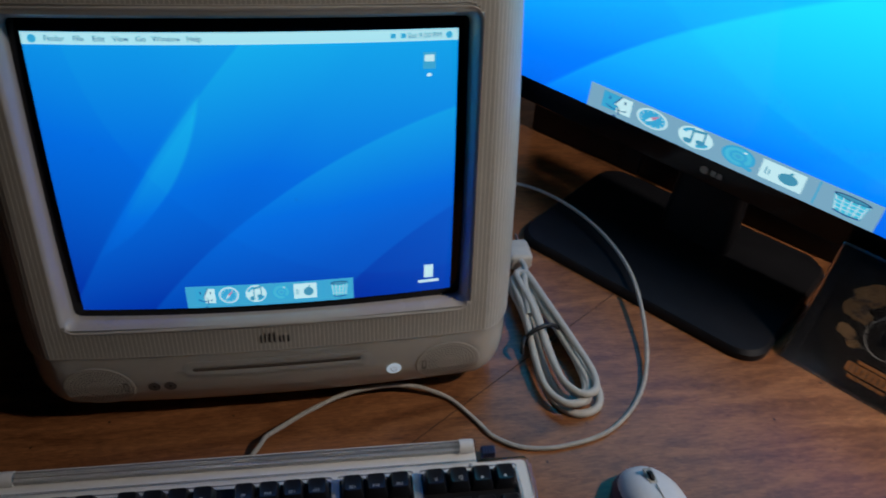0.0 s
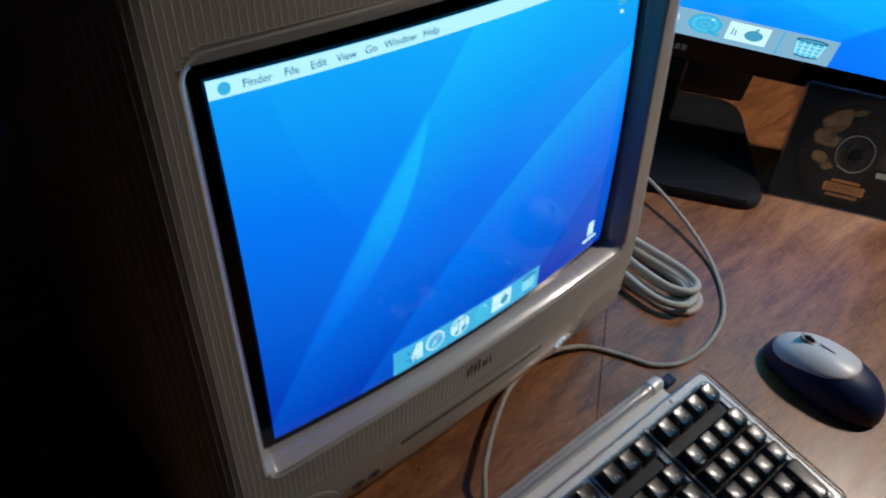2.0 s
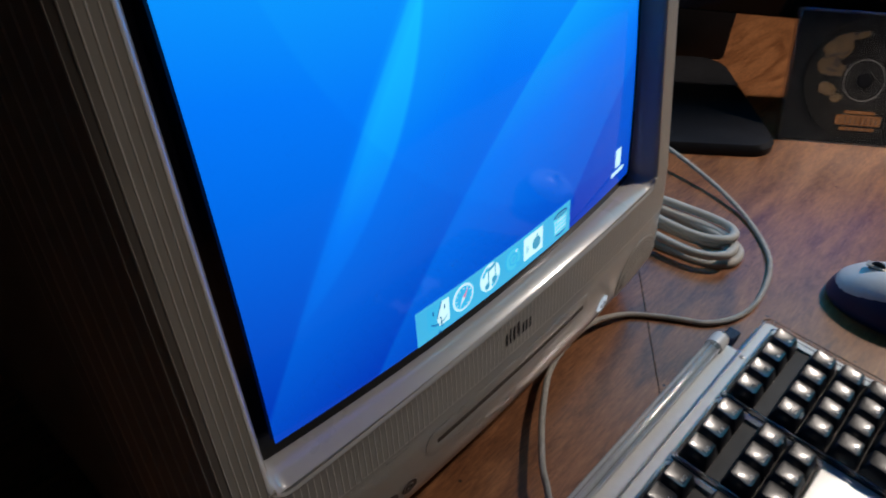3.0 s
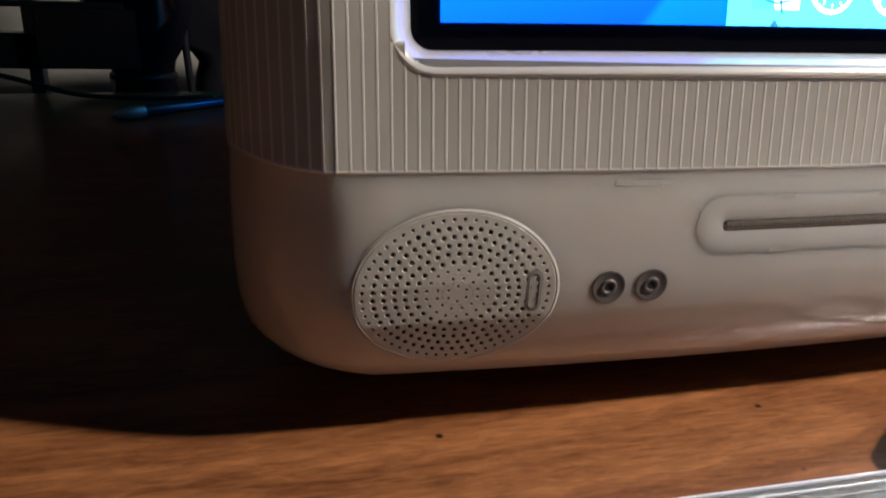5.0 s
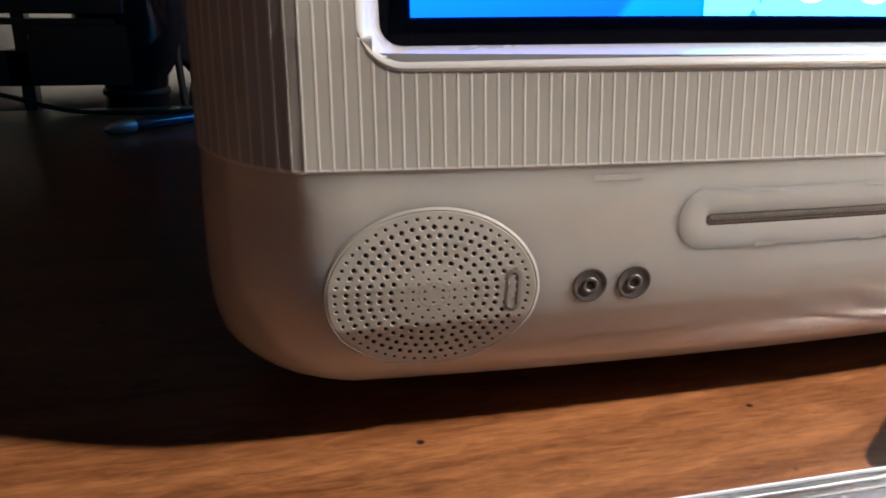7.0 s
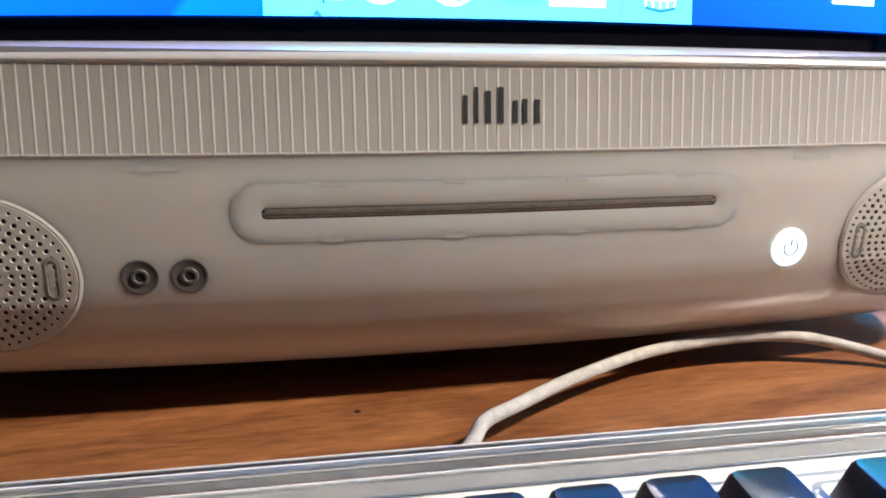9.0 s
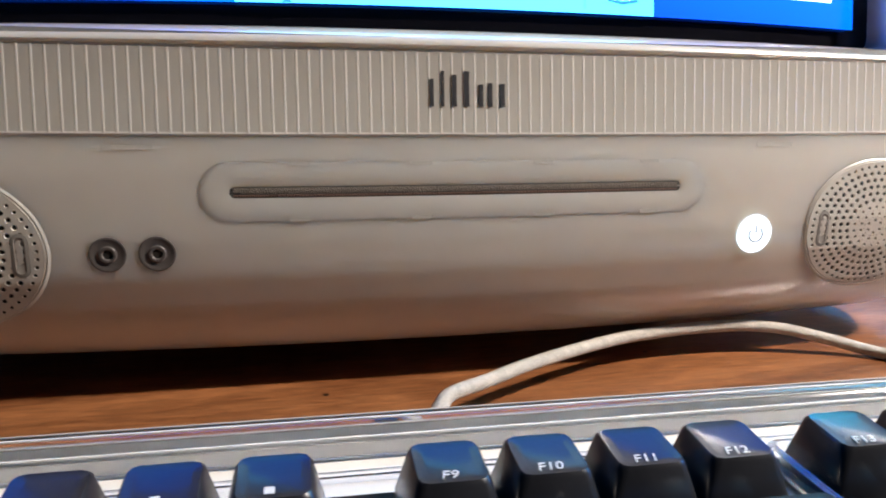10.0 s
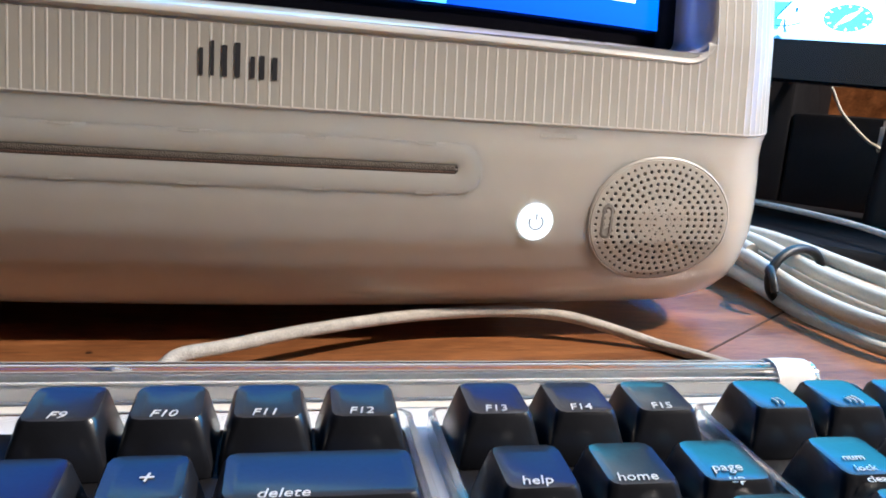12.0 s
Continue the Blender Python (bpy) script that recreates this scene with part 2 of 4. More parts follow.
M_ICONB = glow("picture_teal", (0.04, 0.42, 0.74), SC1)
M_ICOND = glow("picture_dark", (0.01, 0.09, 0.22), SC1)
M_ICONR = glow("picture_red", (0.62, 0.25, 0.35), SC1)
M_ICONG = glow("picture_grey_blue", (0.06, 0.32, 0.50), SC1)
M_ICONQ = glow("picture_pale_teal", (0.07, 0.55, 0.80), SC1)
M_SHADELAMP = plain("dark_lamp_shade", (0.03, 0.03, 0.03), 0.5)
M_BULB = glow("lamp_bulb", (1.0, 0.8, 0.58), 6.0)


# ---- mesh helpers ----
def part(name, bm, material, parent=None, label="", smooth=30.0, m=None):
    me = bpy.data.meshes.new(name)
    bm.normal_update()
    bm.to_mesh(me)
    bm.free()
    me.materials.append(material)
    if smooth:
        for p in me.polygons:
            p.use_smooth = True
        me.set_sharp_from_angle(angle=radians(smooth))
    ob = new(name, me)
    if parent is not None:
        ob.parent = parent
    if m is not None:
        ob.matrix_basis = m
    if label:
        tagged(ob, label)
    return ob


def thing(name, label, category, m=Matrix(), group="", kind=""):
    ob = new(name)
    ob.empty_display_size = 0.02
    ob.matrix_basis = m
    return tagged(ob, label, category, group, kind)


def box_bm(size, at=(0, 0, 0), bevel=0.0, seg=2, bm=None):
    bm = bm or bmesh.new()
    made = bmesh.ops.create_cube(bm, size=1)["verts"]
    bmesh.ops.scale(bm, vec=size, verts=made)
    bmesh.ops.translate(bm, vec=at, verts=made)
    if bevel:
        edges = list({e for v in made for e in v.link_edges})
        bmesh.ops.bevel(bm, geom=edges, offset=bevel, segments=seg, affect="EDGES", profile=0.5)
    return bm


def rounded(w, h, r, n=6):
    """Points of a rounded rectangle about the origin, anticlockwise."""
    pts = []
    for cx, cy, a0 in ((w / 2 - r, h / 2 - r, 0), (-w / 2 + r, h / 2 - r, 90), (-w / 2 + r, -h / 2 + r, 180), (w / 2 - r, -h / 2 + r, 270)):
        for k in range(n + 1):
            a = radians(a0 + 90 * k / n)
            pts.append((cx + r * math.cos(a), cy + r * math.sin(a)))
    return pts


def loft(rings, close=True, cap0=False, cap1=False, bm=None):
    """Skins rings of equally many points."""
    bm = bm or bmesh.new()
    vs = [[bm.verts.new(p) for p in ring] for ring in rings]
    n = len(rings[0])
    for a, b in zip(vs, vs[1:]):
        for i in range(n if close else n - 1):
            j = (i + 1) % n
            bm.faces.new((a[i], a[j], b[j], b[i]))
    if cap0:
        bm.faces.new(vs[0][::-1])
    if cap1:
        bm.faces.new(vs[-1])
    return bm


def plate(pts, z0, z1, bm=None, bevel=0.0):
    """An upright slab over a flat outline."""
    rings = [[(x, y, z0) for x, y in pts], [(x, y, z1 - bevel) for x, y in pts]]
    if bevel:
        cx, cy = sum(p[0] for p in pts) / len(pts), sum(p[1] for p in pts) / len(pts)
        sx = max(abs(p[0] - cx) for p in pts)
        k = 1 - bevel / sx
        rings.append([(cx + (x - cx) * k, cy + (y - cy) * k, z1) for x, y in pts])
    return loft(rings, True, True, True, bm)


def tube(points, radius, seg=10, tension=0.5, sub=8):
    """A round cord through points, smoothed."""
    P = [Vector(p) for p in points]
    P = [2 * P[0] - P[1], *P, 2 * P[-1] - P[-2]]
    line = []
    for i in range(1, len(P) - 2):
        for k in range(sub):
            t = k / sub
            a, b, c, d = P[i - 1 : i + 3]
            line.append(0.5 * (2 * b + (c - a) * t + (2 * a - 5 * b + 4 * c - d) * t * t + (3 * b - a - 3 * c + d) * t**3))
    line.append(P[-2])
    rings, up = [], Vector((0.13, 0.2, 1)).normalized()
    for i, p in enumerate(line):
        way = (line[min(i + 1, len(line) - 1)] - line[max(i - 1, 0)]).normalized()
        side = way.cross(up).normalized()
        top = side.cross(way).normalized()
        up = top
        rings.append([p + radius * (math.cos(a) * side + math.sin(a) * top) for a in (2 * math.pi * k / seg for k in range(seg))])
    return loft(rings, True, True, True)


def lathe(profile, seg=24, axis="z"):
    rings = [[(r * math.cos(2 * math.pi * k / seg), r * math.sin(2 * math.pi * k / seg), z) for k in range(seg)] for r, z in profile]
    return loft(rings, True, profile[0][0] > 0, profile[-1][0] > 0)


def text_mesh(words, size, shear=0.0, lean=True):
    cu = bpy.data.curves.new("legend", "FONT")
    cu.body, cu.size, cu.shear, cu.align_x, cu.align_y = words, size, shear, "CENTER", "CENTER"
    cu.extrude, cu.resolution_u = 0.00005, 2
    tmp = new("legend_curve", cu)
    me = bpy.data.meshes.new_from_object(tmp.evaluated_get(bpy.context.evaluated_depsgraph_get()))
    bpy.data.objects.remove(tmp)
    bpy.data.curves.remove(cu)
    return me


# ---- room and desk ----
def structure(name, bm, material, label, category, smooth=0, m=None):
    return tagged(part(name, bm, material, None, "", smooth, m), label, category, "", "structure")


structure("floor", box_bm((4.2, 3.6, 0.05), (0.2, -0.3, -0.765)), M_FLOOR, "dark worn carpet under the desk", "floor")
structure("ceiling", box_bm((4.2, 3.6, 0.06), (0.2, -0.3, 1.75)), plain("ceiling_paint", (0.42, 0.41, 0.40), 0.95), "plain dim painted ceiling over the room", "ceiling")
structure("wall_north", box_bm((4.2, 0.1, 2.6), (0.2, 1.45, 0.48)), M_WALL, "pale painted wall behind the desk", "wall")
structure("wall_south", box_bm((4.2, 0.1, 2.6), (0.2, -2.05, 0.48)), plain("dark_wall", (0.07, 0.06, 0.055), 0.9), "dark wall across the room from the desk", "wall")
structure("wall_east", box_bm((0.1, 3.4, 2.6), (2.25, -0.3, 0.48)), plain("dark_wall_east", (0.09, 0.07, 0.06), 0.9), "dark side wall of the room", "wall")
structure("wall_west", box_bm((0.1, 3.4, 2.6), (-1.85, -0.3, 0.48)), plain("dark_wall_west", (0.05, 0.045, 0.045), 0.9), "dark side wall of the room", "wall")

DESK = 0.010  # height of the desk top
desk = thing("desk", "red-brown wood veneer corner desk with a worn varnish", "desk", pose(0, 0, DESK))
# one top with the back edge cut at an angle behind the computer
desk_outline = [(-0.85, -0.40), (-0.35, -0.62), (0.55, -0.62), (1.15, -0.42), (1.25, 0.82), (0.0, 0.70), (-0.06, 0.634), (-0.85, 0.573)]
part("desk_top", plate(desk_outline, -0.032, 0.0, bevel=0.003), M_WOOD, desk, smooth=0)
for x, y in ((-0.70, -0.32), (1.0, -0.35), (1.05, 0.68), (-0.70, 0.50)):
    part("desk_leg", box_bm((0.06, 0.06, 0.7185), (x, y, -0.39125), 0.004), M_WOOD, desk, smooth=0)


edge_a, edge_b = Vector((0.02, 0.70, 0)), Vector((1.25, 0.82, 0))
part("back_board", box_bm(((edge_b - edge_a).length, 0.018, 0.34), (0, -0.012, 0.165), 0.002), M_WOOD, desk, "red-brown back board of the desk", 0, Matrix.Translation((edge_a + edge_b) / 2) @ (edge_b - edge_a).to_track_quat("X", "Z").to_matrix().to_4x4())


def seam(a, b, w=0.0011):
    a, b = Vector((*a, 0)), Vector((*b, 0))
    way = (b - a).normalized()
    m = Matrix.Translation((a + b) / 2) @ way.to_track_quat("X", "Z").to_matrix().to_4x4()
    part("seam", box_bm(((b - a).length, w, 0.0006), (0, 0, 0.0001)), M_GROOVE, desk, "dark open joint in the veneer", 0, m)


seam((0.78, 0.040), (0.262, -0.310))
seam((0.050, -0.083), (0.43, 0.185), 0.0007)

# ---- the computer ----
TILT = radians(16.5)  # of the glass in the body's own frame, which leans forward by 5.4 degrees
COMP = pose(0, 0.0052, 0.0180, 5.44, 0, 0) @ Matrix.Scale(1.0087, 4)
computer = thing("desktop_computer", "rounded cream plastic all-in-one computer with a lit blue screen", "computer", COMP)


def front_y(z):
    """The front's depth on the middle line at height z."""
    low = [(0.0005, 0.0140), (0.002, 0.0110), (0.004, 0.0083), (0.007, 0.0052), (0.012, 0.0020), (0.018, -0.0004), (0.024, -0.0014), (0.03, -0.0024), (0.04, -0.002), (0.05, -0.0004), (0.058, 0.0012), (0.064, 0.0030)]
    if z >= 0.064:
        return 0.0030 + (min(z, 0.097) - 0.064) * 0.2302 + max(0, z - 0.097) * math.tan(TILT)
    for (za, ya), (zb, yb) in zip(low, low[1:]):
        if z <= zb:
            return ya + (yb - ya) * max(0, (z - za)) / (zb - za)
    return low[-1][1]


def half_width(z):
    pts = [(0.0005, 0.1835), (0.002, 0.1860), (0.004, 0.1885), (0.007, 0.1915), (0.012, 0.1938), (0.02, 0.1950), (0.03, 0.1955), (0.05, 0.1955), (0.064, 0.1950), (0.066, 0.1956), (0.12, 0.1954), (0.2, 0.195), (0.34, 0.190), (0.356, 0.186), (0.366, 0.179), (0.373, 0.155), (0.376, 0.13)]
    for (za, wa), (zb, wb) in zip(pts, pts[1:]):
        if z <= zb:
            return wa + (wb - wa) * max(0, z - za) / (zb - za)
    return pts[-1][1]


def smile(x, z):
    return (0.0008 if x > 0 else -0.0022) * min(abs(x) / 0.12, 1.5) ** (2 if x > 0 else 3) * max(0, 1 - z / 0.05)


def face(x, z, out=0.0):
    """A place on the curved front, lifted outwards."""
    y = front_y(z) + 0.19 * x * x
    e = 0.0015
    ty = (front_y(z + e) - front_y(z - e)) / (2 * e)
    nrm = Vector((0.38 * x, -1, ty)).normalized()
    return Vector((x, y, z + smile(x, z))) + nrm * out


def corner_r(z):
    """The rounding of the upright corners: tight on the ribbed front, wide below it."""
    k = min(1, max(0, (z - 0.058) / 0.008))
    return 0.0295 + (0.0255 - 0.0295) * k


def ring_at(z, back=0.40, push=0.0, shrink=1.0):
    w = half_width(z) * shrink
    yf = front_y(z) + push
    half = []
    rc = corner_r(z)
    flat = min(0.1570, w - rc - 0.002)
    xs = [flat * k / 12 for k in range(13)] + [w - rc]
    for x in xs:
        half.append((x, yf + 0.19 * x * x))
    xc = w - rc
    yc = yf + 0.19 * xc * xc
    for k in range(1, 9):
        a = radians(90 * k / 8)
        half.append((xc + rc * math.sin(a), yc + rc * 1.05 * (1 - math.cos(a)) + 0.010 * k / 8))
    ye = half[-1][1]
    # the lower part draws in behind the front, the upper part runs on straight
    up = min(1, max(0, (z - 0.03) / 0.05))
    half += [(w * (0.955 + 0.050 * up), ye + 0.05), (w * (0.90 + 0.10 * up), ye + 0.11), (w * (0.80 + 0.08 * up), ye + 0.20), (w * 0.66, back - 0.04), (w * 0.40, back), (0.0, back + 0.01)]
    pts = [(x, y, z + smile(x, z)) for x, y in half]
    return [(-x, y, q) for x, y, q in pts[:0:-1] if x > 1e-9] + [p for p in pts]


ZS = [0.0005, 0.002, 0.004, 0.007, 0.012, 0.015, 0.018, 0.021, 0.024, 0.027, 0.03, 0.035, 0.0375, 0.04, 0.0425, 0.045, 0.0475, 0.05, 0.0525, 0.055, 0.058, 0.0605, 0.0628, 0.0640, 0.0655, 0.0672, 0.08, 0.0935, 0.0970, 0.12, 0.16, 0.2, 0.24, 0.28, 0.315, 0.34, 0.356]
rings = [ring_at(0.0005, 0.30, 0.05, 0.8)] + [ring_at(z, 0.33 + 0.09 * min(1, z / 0.1)) for z in ZS]
for z, push in ((0.366, 0.010), (0.373, 0.030), (0.376, 0.060)):
    rings.append(ring_at(z, 0.40 - push, push))
bm = bmesh.new()
vs = [[bm.verts.new(p) for p in r] for r in rings]
nring = len(rings[0])
for i, (a, b) in enumerate(zip(vs, vs[1:])):
    za, zb = rings[i][nring // 2][2], rings[i + 1][nring // 2][2]
    for j in range(nring):
        k = (j + 1) % nring
        pa, pb = rings[i][j], rings[i][k]
        front = max(pa[1], pb[1]) < front_y(pa[2]) + 0.02 and pa[1] < 0.2
        if i > 1 and za > 0.093 and zb < 0.316 and front and max(abs(pa[0]), abs(pb[0])) < 0.1575:
            continue
        bm.faces.new((a[j], a[k], b[k], b[j]))
bm.faces.new(vs[0][::-1])
bm.faces.new(vs[-1])
bmesh.ops.recalc_face_normals(bm, faces=bm.faces)
part("shell", bm, M_SHELL, computer, "glossy cream plastic shell", 32)
part("foot", box_bm((0.24, 0.20, 0.034), (0, 0.20, 0.027), 0.004), M_GREY, computer, "grey plastic foot", 30, COMP.inverted())

# face frame: across x, up the tilted glass, out of it
FACE0 = Vector((0, front_y(0.097), 0.097))
UP, OUT = Vector((0, math.sin(TILT), math.cos(TILT))), Vector((0, -math.cos(TILT), math.sin(TILT)))


def on_face(x, s, n):
    return FACE0 + Vector((x, 0, 0)) + UP * s + OUT * n


def densify(pts, n=12):
    """More points along the straight runs, so that the ring can follow the curved front."""
    out = []
    for a, b in zip(pts, pts[1:] + pts[:1]):
        out.append(a)
        if math.hypot(a[0] - b[0], a[1] - b[1]) > 0.02:
            out += [(a[0] + (b[0] - a[0]) * k / n, a[1] + (b[1] - a[1]) * k / n) for k in range(1, n)]
    return out


# bezel: a rounded frame that slopes in from the ribbed front to the dark glass
def ring_face(w, s0, s1, r, n, bow=0.0, k=7):
    mid = (s0 + s1) / 2
    out = []
    for x, s in densify(rounded(w, s1 - s0, r, k), 16):
        out.append(on_face(x, mid + s, n - bow * (x / 0.15) ** 2))
    return out


bez = [
    ring_face(0.3175, -0.0072, 0.2350, 0.002, -0.0002, 0.0046),
    ring_face(0.3154, -0.0066, 0.2332, 0.0115, 0.0002, 0.0046),
    ring_face(0.3150, -0.0064, 0.2330, 0.0115, 0.0007, 0.0046),
    ring_face(0.3140, -0.0059, 0.2325, 0.0110, 0.0011, 0.0047),
    ring_face(0.3115, -0.0048, 0.2312, 0.0100, 0.0010, 0.0049),
    ring_face(0.3075, -0.0030, 0.2290, 0.0085, -0.0008, 0.0056),
    ring_face(0.3030, -0.0009, 0.2265, 0.0065, -0.0042, 0.0066),
    ring_face(0.3000, 0.0002, 0.2248, 0.0055, -0.0064, 0.0072),
    ring_face(0.2992, 0.0006, 0.2243, 0.0052, -0.0095, 0.0078),
    ring_face(0.2990, 0.0008, 0.2241, 0.0050, -0.0150, 0.0080),
]
bm = loft(bez)
bmesh.ops.recalc_face_normals(bm, faces=bm.faces)
bezel = part("screen_bezel", bm, M_BEZEL, computer, "white glossy bezel", 40)


def tube_n(x, s):
    """The tube's bulge."""
    return -0.0056 - 0.0088 * (x / 0.141) ** 2 - 0.0032 * ((s - 0.112) / 0.104) ** 2


def patch(x0, x1, s0, s1, nx, ns, lift, uv=False):
    bm = bmesh.new()
    grid = [[bm.verts.new(on_face(x0 + (x1 - x0) * i / nx, s0 + (s1 - s0) * j / ns, tube_n(x0 + (x1 - x0) * i / nx, s0 + (s1 - s0) * j / ns) + lift)) for i in range(nx + 1)] for j in range(ns + 1)]
    lay = bm.loops.layers.uv.new("UVMap") if uv else None
    for j in range(ns):
        for i in range(nx):
            f = bm.faces.new((grid[j][i], grid[j][i + 1], grid[j + 1][i + 1], grid[j + 1][i]))
            if uv:
                for lp, (u, v) in zip(f.loops, ((i, j), (i + 1, j), (i + 1, j + 1), (i, j + 1))):
                    lp[lay].uv = (1.36 * u / nx, v / ns)
    return bm


D_W, D_S0, D_S1 = 0.1413, 0.0076, 0.2155
part("tube_edge", patch(-0.1525, 0.1525, -0.002, 0.227, 24, 18, -0.0016), M_MASK, computer, "black glass border of the tube")
screen = part("screen", patch(-D_W, D_W, D_S0, D_S1, 24, 18, 0.0, True), M_PIC, computer, "lit blue desktop picture with light swooshes")


def screen_piece(name, u0, u1, v0, v1, material, lift=0.0003, label=""):
    """A flat piece of the desktop picture, in shares of its width and height."""
    X = lambda u: -D_W + 2 * D_W * u
    S = lambda v: D_S0 + (D_S1 - D_S0) * v
    return part(name, patch(X(u0), X(u1), S(v0), S(v1), max(2, int(20 * (u1 - u0))), 2, lift), material, screen, label)


def screen_round(name, u, v, r, material, lift, squash=1.0):
    bm = bmesh.new()
    x0, s0 = -D_W + 2 * D_W * u, D_S0 + (D_S1 - D_S0) * v
    rim = []
    for k in range(20):
        a = 2 * math.pi * k / 20
        x, s = x0 + r * math.cos(a), s0 + r * squash * math.sin(a)
        rim.append(bm.verts.new(on_face(x, s, tube_n(x, s) + lift)))
    bm.faces.new(rim)
    return part(name, bm, material, screen, "", 0)


def screen_text(name, words, u, v, size, material, lift=0.0007):
    x, s = -D_W + 2 * D_W * u, D_S0 + (D_S1 - D_S0) * v
    p = on_face(x, s, tube_n(x, s) + lift)
    ob = new(name, text_mesh(words, size))
    ob.data.materials.append(material)
    ob.parent = screen
    slope = math.atan((tube_n(x + 0.001, s) - tube_n(x - 0.001, s)) / 0.002)
    ob.matrix_basis = Matrix.Translation(p) @ Matrix.Rotation(math.pi / 2 - TILT, 4, "X") @ Matrix.Rotation(-slope, 4, "Y")
    return ob


screen_piece("menu_bar", 0.0, 1.0, 0.962, 1.0, M_MENU, 0.0003, "pale menu bar with dark words")
for words, u in (("Finder", 0.073), ("File", 0.126), ("Edit", 0.170), ("View", 0.218), ("Go", 0.262), ("Window", 0.318), ("Help", 0.380), ("Sat 9:20 PM", 0.916)):
    screen_text("menu_word", words, u, 0.980, 0.0050, M_ICOND)
screen_round("menu_mark", 0.024, 0.980, 0.0027, M_ICONB, 0.0006)
for u, w in ((0.832, 0.012), (0.857, 0.012)):
    screen_piece("menu_sign", u, u + w, 0.973, 0.988, M_ICONB, 0.0006)
screen_round("menu_sign", 0.977, 0.980, 0.0024, M_ICONB, 0.0006)
screen_piece("disk_icon", 0.912, 0.944, 0.87, 0.925, M_DOCK, 0.0004, "grey disk icon")
screen_piece("disk_slot", 0.916, 0.940, 0.895, 0.917, M_ICONW, 0.0006)
screen_piece("icon_name", 0.922, 0.934, 0.845, 0.856, M_ICONW, 0.0005)
screen_piece("file_icon", 0.922, 0.948, 0.062, 0.118, M_ICONW, 0.0004, "white sheet icon")
screen_piece("icon_name", 0.905, 0.965, 0.040, 0.052, M_ICONW, 0.0005, "white name under the icon")
DK0, DK1, DKV = 0.274, 0.722, 0.094
screen_piece("dock", DK0, DK1, 0.0, DKV, M_DOCK, 0.0003, "pale blue dock with a row of icons")


def ink(at, parent, name, pts, material, lift, label=""):
    """A flat shape of the picture over an outline; at() lays it on its screen."""
    bm = bmesh.new()
    f = bm.faces.new([bm.verts.new(at(x, y, lift)) for x, y in pts])
    bmesh.ops.triangulate(bm, faces=[f])
    return part(name, bm, material, parent, label, 0)


def stroke(at, parent, name, pts, w, material, lift):
    """A line of the picture of even width."""
    bm, sides = bmesh.new(), []
    for i, (x, y) in enumerate(pts):
        (xa, ya), (xb, yb) = pts[max(0, i - 1)], pts[min(len(pts) - 1, i + 1)]
        d = math.hypot(xb - xa, yb - ya)
        nx, ny = -(yb - ya) / d * w / 2, (xb - xa) / d * w / 2
        sides.append((bm.verts.new(at(x + nx, y + ny, lift)), bm.verts.new(at(x - nx, y - ny, lift))))
    for (a, b), (c, d) in zip(sides, sides[1:]):
        bm.faces.new((a, b, d, c))
    return part(name, bm, material, parent, "", 0)


def disc_pts(x, y, r, n=24, a0=0, a1=360):
    return [(x + r * math.cos(radians(a0 + (a1 - a0) * k / n)), y + r * math.sin(radians(a0 + (a1 - a0) * k / n))) for k in range(n + (a1 - a0 < 360))]


def box_pts(x0, y0, x1, y1):
    return [(x0, y0), (x1, y0), (x1, y1), (x0, y1)]


